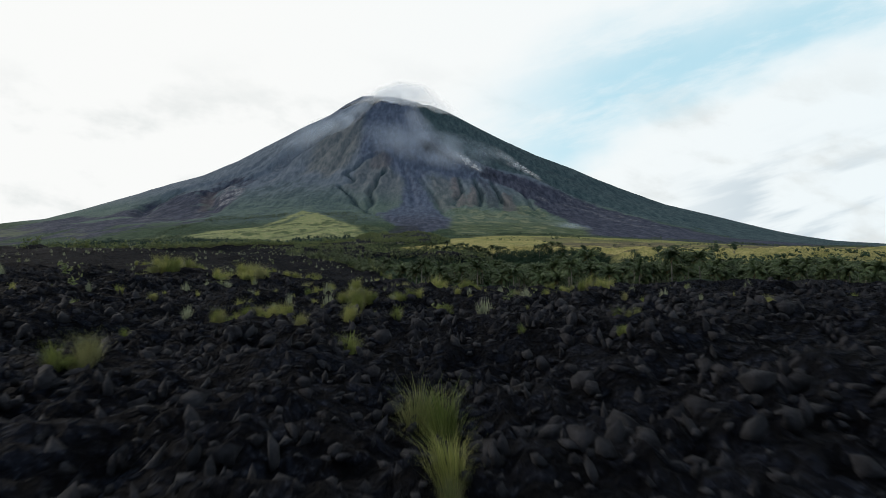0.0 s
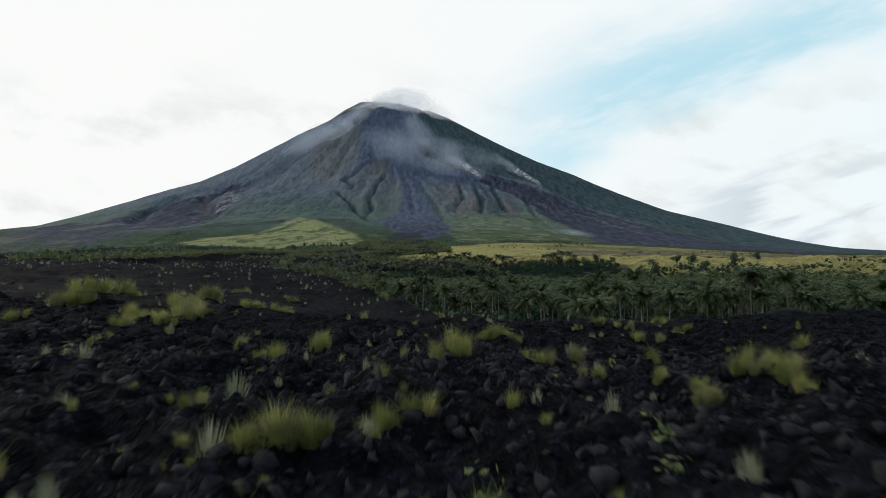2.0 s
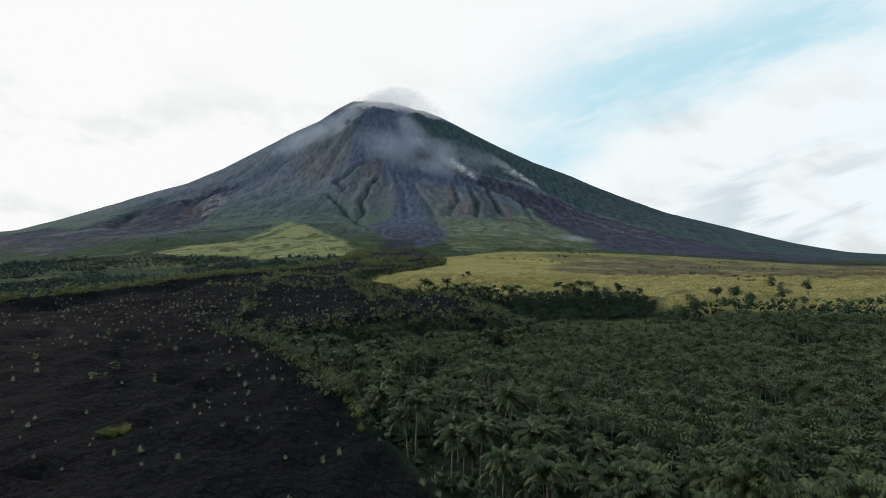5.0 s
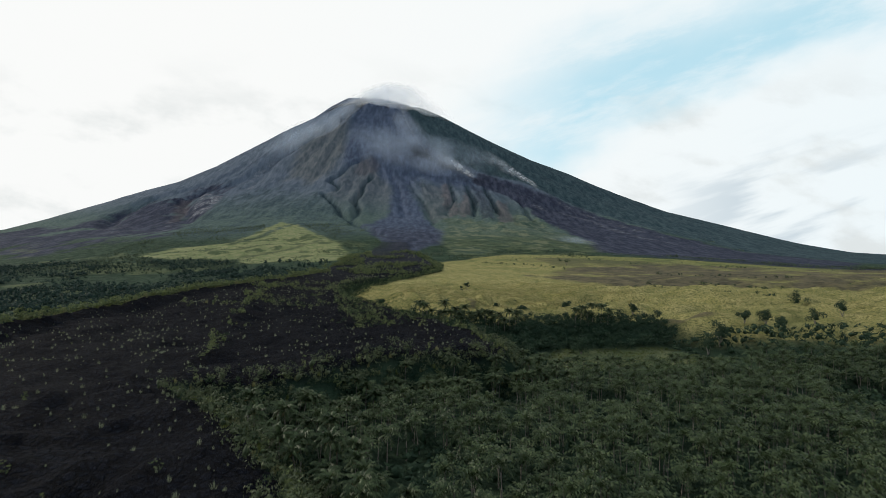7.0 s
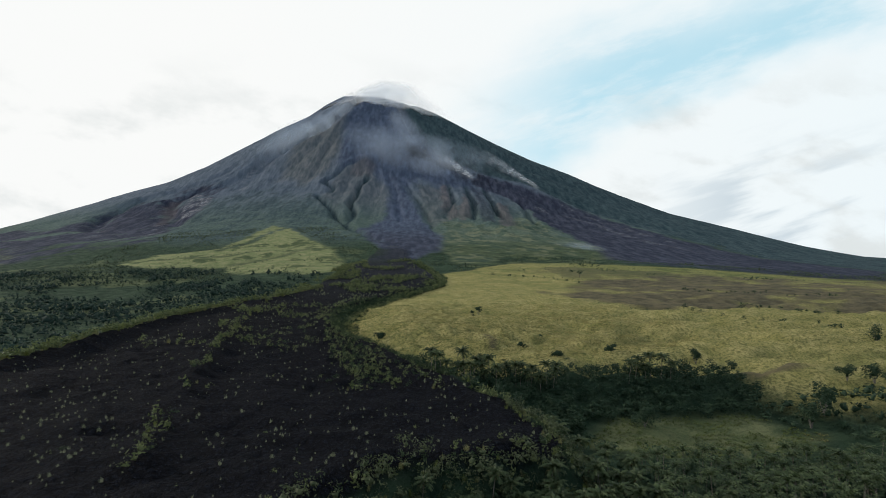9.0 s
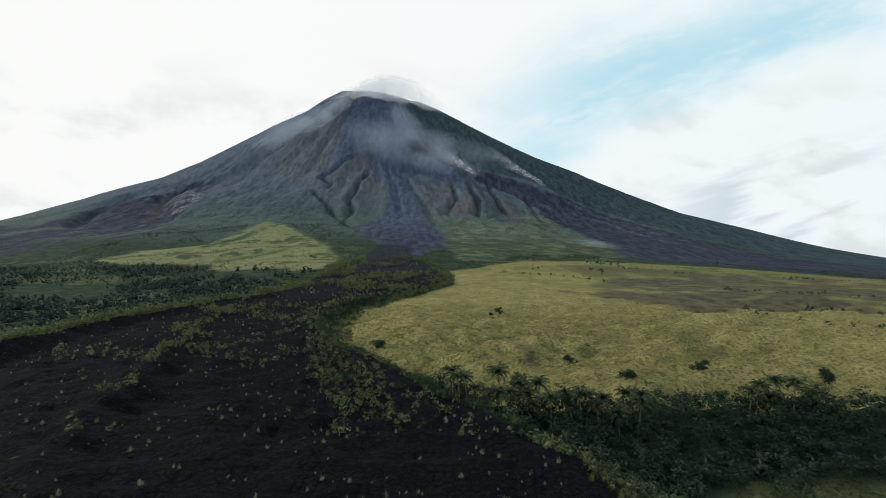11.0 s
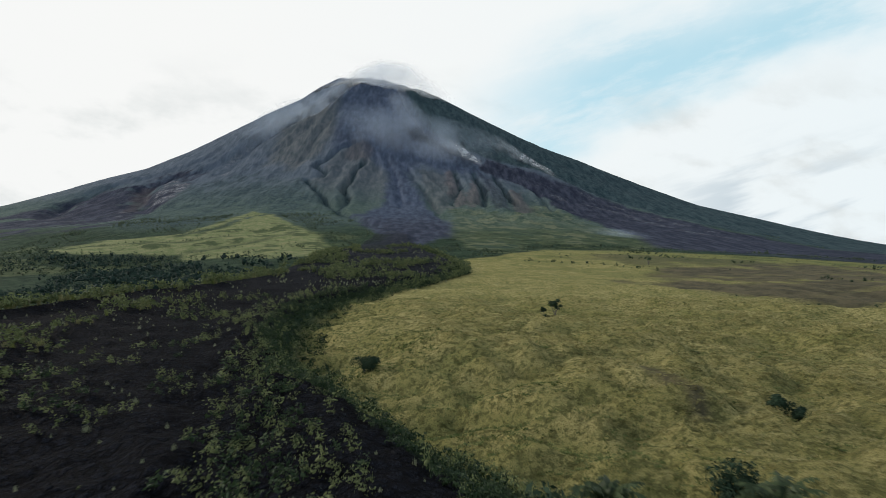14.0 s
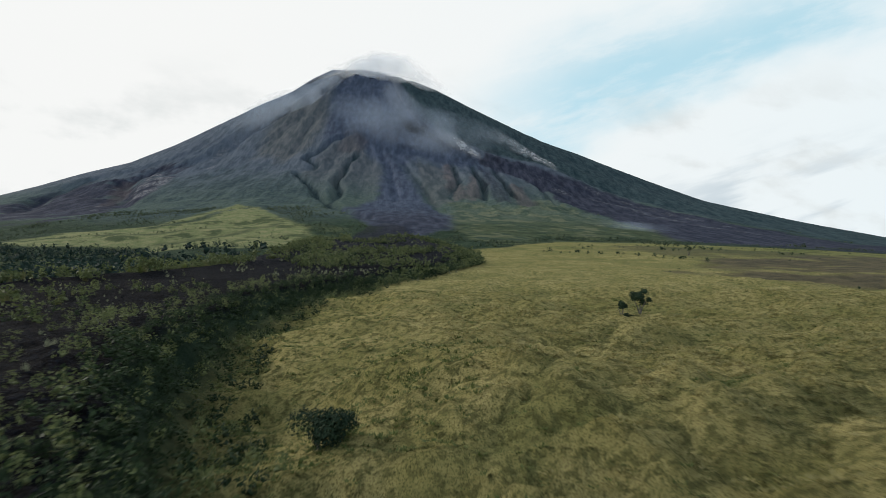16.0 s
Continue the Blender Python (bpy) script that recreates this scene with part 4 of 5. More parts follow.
def palm_sites():
    x, y = spread(-60, 330, 112, 372, 5.0, 0.45)
    z, k = ground_info(x, y)
    gl = inside_distance(x, y, GLADE)
    keep = (k["sd"] < -5) & (gl < -2) & in_view(x, y, 10) & (x > -45) & (y < 346 - 10 * sstep(x, 115, 130)) & ~((x > 30) & (x < 116) & (y > 330)) & (fbm(x, y, 40, 2, 301) < 0.42)
    gx = np.array([-8, -6.5, 3, 6, 11.5, 15, 22, 26, 30.5, 35, -4.5, -2, 1.5, 4.5, 7.5, 10, 13, 17, 20, 24, 28, 33, 37, 63, 66, 69, 72, 75.5, 78])
    gy = -7 + np.array([404, 401, 397, 399, 395, 393, 392, 391, 390, 390, 403, 401, 400.5, 403, 401, 398, 399, 396, 398, 394.5, 395, 392, 394, 393, 395, 392.5, 396, 395, 393])
    gz, gk = ground_info(gx, gy)
    more = gk["sd"] < 60
    x, y, z = np.concatenate([x[keep], gx[more]]), np.concatenate([y[keep], gy[more]]), np.concatenate([z[keep], gz[more]])
    return x, y, z


px, py, pz = palm_sites()
# the three hundred at the lava's rim and on the meadow's edge stand singly
rim = -inside_distance(px, py, LAVA) + 0.05 * np.abs(px - 20) + np.where(py > 380, -60, 0) + np.where(py > 200, 8, 0)
order = np.argsort(rim)
near, far = order[:296], order[296:]
first = []
for n, i in enumerate(near):
    k = int(rng.integers(4))
    s = rng.uniform(0.70, 0.96) * (0.98 if py[i] > 380 else 1.0)
    m = pose(px[i], py[i], pz[i], rng.uniform(-4, 4), rng.uniform(-4, 4), rng.uniform(0, 360)) @ Matrix.Diagonal((1.2 * s, 1.2 * s, s * rng.uniform(0.92, 1.12), 1))
    if n < 4:
        first.append(m)
    else:
        copy_thing(PALMS[k], m)
for ob, m in zip(PALMS, first):
    ob.matrix_basis = m
lite = []
for s in range(4):
    tv, tf, top = palm_trunk(8.4, 0.5, s + 20, 3, 3)
    cv, cf = palm_crown(16, 5, 3.3, s + 70, 1.05, 0.24)
    lite.append(((tv, tf), (cv + top, cf)))
pick, yaw = rng.integers(0, 4, len(far)), rng.uniform(0, 6.28, len(far))
size = np.stack([rng.uniform(0.92, 1.2, len(far)), rng.uniform(0.62, 0.92, len(far))], 1)
lean = rng.uniform(-0.06, 0.06, (len(far), 2))
stuff("palm_grove_trunks", scattered([a for a, _ in lite], pick, px[far], py[far], pz[far], yaw, size, lean), BARK, "grey slender trunks of a dense coconut grove", "palm grove")
stuff("palm_grove_crowns", scattered([b for _, b in lite], pick, px[far], py[far], pz[far], yaw, size, lean), PALM_LEAF, "dense dark green crowns of a coconut grove", "palm grove")


# ---- undergrowth, groves and woods ----
def woods(name, x, y, z, tall, mat, label, n=70, leaf=0.42, seed=11):
    kinds = []
    for s in range(5):
        cv, cf = stone(seed + 900 + s, 0.35, 0)
        cv = cv * (0.9 if n < 20 else 0.5)
        kinds.append(joined(leaf_crown(n, 0.5, 0.5, leaf / 4, seed + s), (cv * (0.40, 0.40, 0.36) + (0, 0, 0.40), cf)))
    pick, yaw = rng.integers(0, 5, len(x)), rng.uniform(0, 6.28, len(x))
    size = np.stack([tall * rng.uniform(0.75, 1.25, len(x)), tall * rng.uniform(0.7, 1.15, len(x))], 1)
    return stuff(name, scattered(kinds, pick, x, y, z, yaw, size), mat, label, "vegetation")


x, y = spread(-60, 330, 112, 372, 4.4, 0.5)
z, k = ground_info(x, y)
keep = (k["sd"] < -3) & (inside_distance(x, y, GLADE) < 0) & in_view(x, y, 10) & (x > -60) & (fbm(x, y, 16, 2, 305) > np.where((x > 24) & (x < 116) & (y > 330), -0.1, -0.45))
woods("undergrowth", x[keep], y[keep], z[keep], 3.6 + 1.8 * fbm(x, y, 20, 2, 307)[keep], TREE_LEAF, "dark green shrubs under the coconut palms", 16, 0.68, 11)

x, y = spread(-30, 115, 345, 420, 3.2, 0.5)
z, k = ground_info(x, y)
keep = (inside_distance(x, y, GROVE) > -1) & (k["sd"] < -2)
woods("grove", x[keep], y[keep], z[keep], 5.0 + 1.8 * fbm(x, y, 18, 2, 311)[keep], TREE_LEAF, "dark green leafy grove on the meadow's lower edge", 110, 0.31, 31)
x, y = spread(104, 280, 312, 342, 4.4, 0.5)
z, k = ground_info(x, y)
keep = (fbm(x, y, 22, 3, 313) + 0.02 * (336 - y) > -0.05) & in_view(x, y, 0)
woods("grove", x[keep], y[keep], z[keep], 5.6 + 2.2 * fbm(x, y, 18, 2, 315)[keep], TREE_LEAF, "dark green leafy trees beside the coconut grove", 90, 0.5, 41)

x, y = spread(-720, -120, 190, 1010, 6.6, 0.5)
z, k = ground_info(x, y)
d = fbm(x, y, 90, 3, 321) + 0.5 * fbm(x, y, 24, 3, 323)
keep = (k["sd"] < -7) & (k["hill"] < -12) & (k["side"] < 0.3) & in_view(x, y, 30) & (d < 0.12 + 0.4 * sstep(-y, -680, -480))
woods("far_woods", x[keep], y[keep], z[keep], (5.6 + 4.0 * fbm(x, y, 30, 2, 325)[keep]) * rng.uniform(0.6, 1.2, int(keep.sum())), WOOD_LEAF, "dark green woodland beyond the lava", 9, 0.66, 51)
x, y = spread(-560, 640, 860, 1480, 7.6, 0.5)
z, k = ground_info(x, y)
d = fbm(x, y, 70, 3, 331) + 0.6 * fbm(x, y, 22, 2, 333)
bare = np.maximum.reduce([inside_distance(x, y, p) for p in (ASH_FAN, FLOW_EAST, FLOW_WEST, GRASS_LOBES)]) > -6
keep = (k["sd"] < -6) & ~bare & (k["hill"] < -4) & in_view(x, y, 30) & (d > np.where(x > -30, np.where(k["end"] > 0, 0.42, 0.0), -0.2))
hx, hy = [], []
for pts, count, wide in (([(-362, 1170), (-336, 1221), (-324, 1267), (-330, 1431), (-315, 1470)], 60, 5), ([(-440, 1090), (-330, 1110), (-290, 1150)], 40, 6),
                         ([(-185, 1075), (-172, 1055), (-160, 1030)], 34, 8), ([(-300, 1040), (-200, 1120)], 24, 9), ([(-434, 985), (-310, 1045), (-188, 890), (-150, 822)], 90, 12), ([(-205, 1260), (-134, 1089), (-125, 960)], 40, 9)):
    for _ in range(count):
        t = rng.uniform(0, len(pts) - 1)
        m = int(t)
        hx.append(pts[m][0] + (t - m) * (pts[m + 1][0] - pts[m][0]) + rng.normal(0, wide))
        hy.append(pts[m][1] + (t - m) * (pts[m + 1][1] - pts[m][1]) + rng.normal(0, wide))
hx, hy = np.array(hx), np.array(hy)
woods("hill_hedges", hx, hy, height(hx, hy), rng.uniform(1.8, 4.2, hx.size), SCRUB_LEAF, "dark hedges and bushes on the grassy hill", 20, 0.6, 65)
woods("slope_scrub", x[keep], y[keep], z[keep], 3.2 + 2.2 * fbm(x, y, 30, 2, 335)[keep], SCRUB_LEAF, "green scrub on the volcano's lower slopes", 8, 0.8, 61)


# ---- cane grass and shrubs on the lava and along its rim ----
CANE = [tussock(66, 0.030, 101 + s) for s in range(5)]
SMALL_TUFT = [tussock(44, 0.040, 131 + s, 0.5) for s in range(5)]
BAND = [(-64, 575), (-58, 527), (-52, 480), (-46, 446), (-41, 424), (-34, 402), (-27, 382), (-20, 366)]        # thicket on the lava beside its rim
x, y = spread(-230, 30, 20, 1000, 2.1, 0.5)
z, k = ground_info(x, y)
sd = k["sd"]
crest, _ = line_distance(x, y, CREST)
patch = fbm(x, y, 30, 3, 341) + 0.5 * fbm(x, y, 8, 2, 343)
left_rim = (x < np.interp(y, [0, 600, 900], [-110, -100, -70]))
dens = (0.075 + 0.20 * sstep(patch, 0.0, 0.4) * sstep(y, 150, 260)) * sstep(-y, -660, -600)
dens = np.maximum(dens, 0.9 * sstep(patch, -0.9 + 0.75 * sstep(y, 520, 640), -0.4 + 0.7 * sstep(y, 520, 640)) * sstep(-sd, -11, -5) * left_rim * sstep(y, 230, 330))
band, _ = line_distance(x, y, BAND)
dens = np.maximum(dens, 0.85 * sstep(-band - 6 * patch, -11, -4) * sstep(y, 372, 395))
dens = np.maximum(dens, 0.34 * sstep(patch, -0.3, 0.2) * sstep(-band, -40, -12) * sstep(y, 345, 375) * (sd > 0))
dens = np.maximum(dens, 0.7 * sstep(patch, -0.45, 0.0) * sstep(-sd, -14 - 10 * patch, -4) * ~left_rim * sstep(y, 440, 470) * sstep(-y, -680, -600))
dens = np.maximum(dens, 0.85 * sstep(-sd, -3.5, 0.5) * sstep(sd, -13, -9) * ~left_rim * sstep(y, 170, 200))
dens = np.maximum(dens, 0.7 * np.exp(-(crest / 3.2) ** 2) * sstep(patch, -0.45, 0.1))
dens = np.maximum(dens, 0.42 * sstep(patch + 0.25 * sstep(-sd, -60, -15) * ~left_rim, 0.16, 0.40) * sstep(y, 380, 470) * sstep(-y, -700, -600) * (sd > 0))
crown = 6.5 * fbm(x, y, 45, 2, 37) + 5.5 * ridged(x, y, 24, 2, 38) + 3 * patch
dens = np.maximum(dens, 0.55 * sstep(crown, 3.0, 6.0) * sstep(y, 620, 700) * (sd > -4))
dens = np.maximum(dens, 0.8 * sstep(x, -12, 0) * sstep(-sd, -7, -1) * (sd > -12) * (y > 298) * (y < 372))
keep = (rng.uniform(0, 1, x.size) < dens) & (sd > -14) & (y > 45)
x, y, z, patch, sd = x[keep], y[keep], z[keep], patch[keep], sd[keep]
lone = (dens[keep] < 0.28)
kind = rng.uniform(0, 1, x.size)
leafy_one = (kind < np.where(lone, 0.08, np.where(x > -100, np.where(y > 380, 1.0, 0.78), 0.75)))
tall = (1 + 0.5 * sstep(y, 600, 700)) * np.where(lone, 0.55 + 1.0 * rng.uniform(0, 1, x.size) ** 2.0, rng.uniform(1.3, 2.4, x.size) * np.where(x < -120, 1.5, 1.0))


def canes(name, sel, mat, label, kinds=CANE):
    n = int(sel.sum())
    size = np.stack([tall[sel] * rng.uniform(0.38, 0.75, n), tall[sel]], 1)
    stuff(name, scattered(kinds, rng.integers(0, 5, n), x[sel], y[sel], z[sel], rng.uniform(0, 6.28, n), size, rng.uniform(-0.1, 0.1, (n, 2))), mat, label, "grass")


tone = rng.uniform(0, 1, x.size)
canes("dry_tufts", ~leafy_one & lone & (y > 150), PALE_TUFT, "small pale dry tufts dotted over black lava", SMALL_TUFT)
canes("dry_tufts", ~leafy_one & lone & (y <= 150), PALE_TUFT, "small pale dry tufts dotted over black lava")
canes("cane_grass", ~leafy_one & ~lone & (tone < 0.6), REED, "pale yellow-green tufts of tall grass on black lava")
canes("cane_grass", ~leafy_one & ~lone & (tone >= 0.6), REED_GREEN, "green tufts of tall grass on black lava")
dark_one = leafy_one & (tone < np.where((sd < 2) | (band[keep] < 4), 0.6, 0.22)) & (x > -100)
pale_one = leafy_one & ~dark_one
woods("rim_shrubs", x[dark_one], y[dark_one], z[dark_one] - 0.2, tall[dark_one] * 1.3, SHRUB_LEAF, "green shrubs along the rim of the lava", 38, 0.42, 71)
close = pale_one & (x > -90) & (y > 400) & (y < 640)
distant = pale_one & ~close
woods("olive_bushes", x[close], y[close], z[close] - 0.2, tall[close] * 1.2, MOUND_LEAF, "olive and pale green bushes in mounds on black lava", 46, 0.32, 75)
woods("olive_bushes", x[distant], y[distant], z[distant] - 0.2, tall[distant] * 1.45, MOUND_LEAF, "pale green bushes in a band along the lava's rim", 24, 0.52, 77)

# tall shrubs on the nose of the lava flow above the palms
x, y = spread(-74, 34, 196, 352, 2.3, 0.5)
z, k = ground_info(x, y)
nose = np.exp(-((k["sd"] + 4) / 5.0) ** 2) * sstep(x, -76, -60)
keep = rng.uniform(0, 1, x.size) < 0.9 * nose
woods("rim_shrubs", x[keep], y[keep], z[keep] - 0.3, 4.9 + 1.6 * fbm(x, y, 14, 2, 351)[keep], leafy("grey_green_shrub", (0.028, 0.042, 0.020), (0.098, 0.112, 0.058)), "tall grey-green shrubs on the lava's nose", 66, 0.25, 81)

# tufts and shrubs close to the flight's start, each on its own
# each clump: x, y, how wide, how tall
NEAREST_CLUMPS = [(0.5, 24, 1.4, 1.6), (0.9, 19.7, 0.9, 1.2), (-13.5, 29.5, 1.6, 1.5), (8, 31.4, 0.7, 0.6), (-3.4, 33.2, 0.3, 1.2), (9.3, 34.9, 1.5, 0.6), (-6.4, 37.3, 0.7, 1), (-4.2, 37.7, 1.2, 1), (-9, 43, 0.9, 1.1), (-4.9, 43.8, 1.4, 1.4), (-2.4, 43.9, 0.6, 1.3), (-10.6, 44.8, 1.7, 0.8), (-13.3, 45.1, 2.7, 1.2), (13.2, 48.1, 0.4, 1), (0.7, 48.5, 1.7, 1.4), (15.8, 51, 0.5, 0.8), (-6.1, 51.2, 0.3, 0.6), (-14.1, 51.8, 1.5, 1.1), (-8.4, 52.6, 0.9, 0.6), (-6.6, 53.5, 1.6, 1.1), (-22.3, 53.5, 1, 0.7), (-11.4, 53.6, 0.3, 0.6), (-5.8, 54, 2.3, 1.5)]
NEAR_CLUMPS = [(-5.1, 54.1, 1.1, 1.1), (-9.6, 54.2, 0.6, 0.6), (-3.4, 54.6, 1.2, 0.8), (2.8, 55.9, 0.4, 0.6), (-2.6, 56.4, 1.7, 1.5), (-1.8, 56.9, 1.3, 1.1), (-15.2, 57, 0.4, 0.6), (-10.7, 57.3, 0.4, 0.8), (1.9, 57.6, 0.3, 0.9), (-14.4, 60.3, 0.5, 0.7), (16.1, 61.8, 1.1, 1.6), (-3.6, 62.2, 0.7, 0.9), (12.2, 62.2, 1.9, 1.3), (15.8, 63.4, 2.2, 1.5), (12.2, 64.1, 1.4, 0.9), (-26.1, 64.1, 0.9, 0.6), (14.9, 64.3, 2, 1.3), (-6.9, 65.6, 1.2, 0.7), (11.1, 66.6, 1.2, 1.4), (5.8, 68.7, 0.5, 0.7), (-3.2, 69.9, 0.5, 1.4), (-1.1, 71.5, 1.4, 2.1), (8.8, 72.5, 1.5, 1.1)]
MIDDLE_CLUMPS = [(-12.7, 75, 2.3, 1.4), (0.5, 76.6, 2.8, 2.4), (-10.1, 77.6, 2.5, 2.1), (14.6, 78.2, 0.6, 1.5), (-16.1, 79.5, 2.2, 1.3), (9.3, 80, 1.3, 1.5), (6.6, 80.9, 2.8, 1.7), (-28.6, 82.4, 3.2, 0.7), (-28.7, 85.5, 2.5, 2), (3.1, 86.8, 3, 2), (31, 87.3, 1, 1.8), (5.4, 89.6, 2.7, 1.1), (-27, 89.7, 3.2, 1.9), (18.1, 91.1, 2.2, 1.3), (-29.7, 91.8, 3.5, 1.9), (21, 92.8, 1.1, 1.4), (-26.7, 93.3, 4, 2.8), (-32.8, 95.2, 2.3, 2.3), (-45.4, 95.4, 2.3, 1.5), (-30.6, 102.3, 3.9, 2.9), (-5.8, 102.5, 0.6, 0.6), (7.3, 103, 0.6, 0.7), (19.6, 112, 2.6, 1.6)]
FAR_CLUMPS = [(-31.5, 105, 4.1, 2.7), (28.7, 107.3, 2.7, 1.3), (-0.8, 107.4, 0.6, 1.1), (22.7, 108.4, 3.3, 1.4), (-10.6, 108.5, 0.8, 1.4), (-48.1, 108.8, 7.9, 3.2), (16.3, 108.8, 1.7, 0.8), (-31.4, 109.6, 3.9, 2.5), (29, 116, 2.6, 1.7), (-27.4, 116.3, 2.5, 1.9), (-24.1, 117.6, 5.7, 1.9), (2.5, 120.9, 0.8, 1.3), (-52.3, 121.3, 5, 2.9), (-47, 123.3, 3.4, 1.7), (-55.3, 131.9, 5.6, 3.3), (-41.1, 136.2, 4.9, 3.9), (-28.8, 145, 2.7, 2.2), (-81.1, 166.3, 5.5, 2.2), (-48.6, 173.3, 5.8, 2.3)]


def make_tuft(seed, mat):
    v, f = joined(tussock(190, 0.011, seed, 0.7), cane_clump(130, 1.15, 0.9, 0.012, seed + 9, 0.7))
    v = v + np.outer(np.maximum(v[:, 2], 0) ** 1.6, (0.28, 0.05, -0.06))        # leaning with the wind
    return tagged(mesh_object("grass_tuft", v, f, mat), "pale yellow-green tuft of tall grass among black lava rocks", "grass tuft", "tufts on the lava")


def make_shrub(seed):
    base = new("shrub")
    mesh_object("stem", *woody(0.3, 0.025, seed), BARK, base)
    mesh_object("foliage", *leaf_crown(2000, 0.55, 0.46, 0.025, seed + 5, 0.6, 14), LAVA_SHRUB, base)
    return tagged(base, "low yellow-green leafy shrub growing on black lava", "shrub", "shrubs on the lava")


LAVA_SHRUB = leafy("lava_shrub_leaf", (0.045, 0.066, 0.014), (0.17, 0.19, 0.05), 0.6, 0.3)
TUFT_BLADE = leafy("yellow_green_blades", (0.075, 0.094, 0.022), (0.29, 0.29, 0.105), 0.6, 0.35)
TUFTS = [make_tuft(401 + s, m) for s, m in enumerate((TUFT_BLADE, TUFT_BLADE, REED_GREEN, REED))]
SHRUBS = [make_shrub(421 + s) for s in range(3)]
unused, first = list(TUFTS + SHRUBS), []


def place_on_lava(ob, x, y, s, h):
    m = pose(x, y, float(height([x], [y])[0]) - 0.05, 0, 0, random.uniform(0, 360)) @ Matrix.Diagonal((s, s, h, 1))
    if ob in unused:
        unused.remove(ob)
        first.append((ob, m))
    else:
        copy_thing(ob, m)


for cx, cy, wide, tall_one in NEAREST_CLUMPS + NEAR_CLUMPS + MIDDLE_CLUMPS + FAR_CLUMPS:
    tall_one *= 0.85 if cy > 85 else 1.0
    count = max(1, min(6, round(1.3 * wide / 0.5 / max(tall_one, 0.7))))
    for j in range(count):
        h = tall_one * random.uniform(0.55, 1.05)
        place_on_lava(random.choice(TUFTS), cx + random.uniform(-0.42, 0.42) * wide, cy + random.gauss(0, 0.3 * tall_one), h * random.uniform(0.45, 0.75), h)
    if wide > 1.3 and random.random() < 0.7:
        place_on_lava(random.choice(SHRUBS), cx + random.uniform(-0.2, 0.2) * wide, cy - 0.3, 0.42 * wide + 0.3, 0.62 * tall_one)
for j in range(70):
    cx, cy = random.uniform(-50, 45), random.uniform(30, 112)
    if abs(cx) < 0.75 * cy + 8:
        h = random.uniform(0.4, 0.9)
        place_on_lava(random.choice(TUFTS), cx, cy, h * 0.5, h)
for ob, m in first:
    ob.matrix_basis = m


# ---- trees and bushes on the meadow ----
def make_bush(seed, tall, wide, trunk, n=420, leaf=0.2):
    base = new("tree" if trunk > 0.3 else "bush")
    mesh_object("trunk", *woody(trunk * tall + 0.25 * tall, 0.035 * tall, seed, 3), BARK, base)
    cv, cf = leaf_crown(int(0.8 * n) if trunk > 0.29 else n, wide, tall * (1 - trunk) * 0.55, leaf, seed + 3, 0.7 if trunk <= 0.1 else 1.0, *((12, 0.62) if trunk > 0.29 else (9, 1.0)))
    if trunk <= 0.29:
        sv, sf = stone(seed + 70, 0.3, 1)
        cv, cf = joined((cv, cf), (sv * (0.45 * wide, 0.45 * wide, 0.28 * tall * (1 - trunk)) + (0, 0, 0.32 * tall * (1 - trunk)), sf))
    mesh_object("crown", cv + (0, 0, trunk * tall), cf, TREE_LEAF, base)
    return base


NEAR_BUSHES = [(24.0, 562.8, 6.0, 2.5, 0.31, "small dark tree standing alone in dry grass"), (19.6, 562.0, 4.4, 1.3, 0.3, "slim dark shrub beside a small tree"), (20.5, 561.0, 1.4, 1.2, 0.0, "low dark bush at the foot of a small tree"),
          (-35.2, 485.7, 4.6, 3.1, 0.0, "round dense dark green bush in dry grass"), (35.5, 445.0, 1.9, 1.3, 0.1, "dark green bush in the dry meadow"), (33.5, 446.5, 1.5, 1.0, 0.1, "dark green bush in the dry meadow"),
          (67.0, 419.0, 2.4, 1.7, 0.1, "dark green bush on the meadow's edge"), (43.0, 413.0, 2.2, 1.8, 0.1, "dark green bush on the meadow's edge"),
          (145.5, 376.0, 4.2, 2.4, 0.15, "dark green round tree on the meadow"), (136.5, 377.0, 3.4, 1.8, 0.15, "dark green round tree on the meadow"), (155.0, 381.0, 3.8, 2.8, 0.1, "dark green round tree on the meadow"),
          ]
FAR_BUSHES = [(176.0, 389.0, 4.0, 2.6, 0.15, "dark green round tree on the meadow"), (194.0, 396.0, 4.4, 2.2, 0.2, "dark green round tree on the meadow"), (212.0, 460.0, 5.6, 3.0, 0.2, "dark green spreading tree on the far meadow"),
          (97.0, 407.0, 3.8, 1.6, 0.2, "thin dark tree at the grove's edge"), (59.5, 361.5, 4.4, 2.7, 0.05, "round bright green bush in a grassy glade"), (118.0, 362.0, 6.5, 3.0, 0.2, "tall dark green tree below the meadow"),
          (111.0, 358.0, 5.0, 3.0, 0.15, "tall dark green tree below the meadow"), (48.0, 476.0, 1.2, 1.4, 0.0, "low dark green scrub in dry grass"), (162.8, 838.0, 5.0, 2.2, 0.3, "lone dark tree on the far meadow"),
          (12.0, 420.0, 2.6, 2.0, 0.0, "bright green bush at the foot of the palms")]
for n, (bx, by, tall, wide, trunk, label) in enumerate(NEAR_BUSHES + FAR_BUSHES):
    b = make_bush(500 + 7 * n, tall * (1.0 if n < 4 else 1.6), wide * (1.0 if n < 4 else 1.25), trunk, 4200 if n < 4 else (1100 if by < 480 else 500), (0.10 if n < 4 else 0.24) + 0.012 * tall)
    b.location = (bx, by, float(height([bx], [by])[0]) - 0.1)
    b.rotation_euler = (0, 0, random.uniform(0, 6.28))
    tagged(b, label, "tree" if trunk > 0.3 else "bush", "bushes on the meadow")

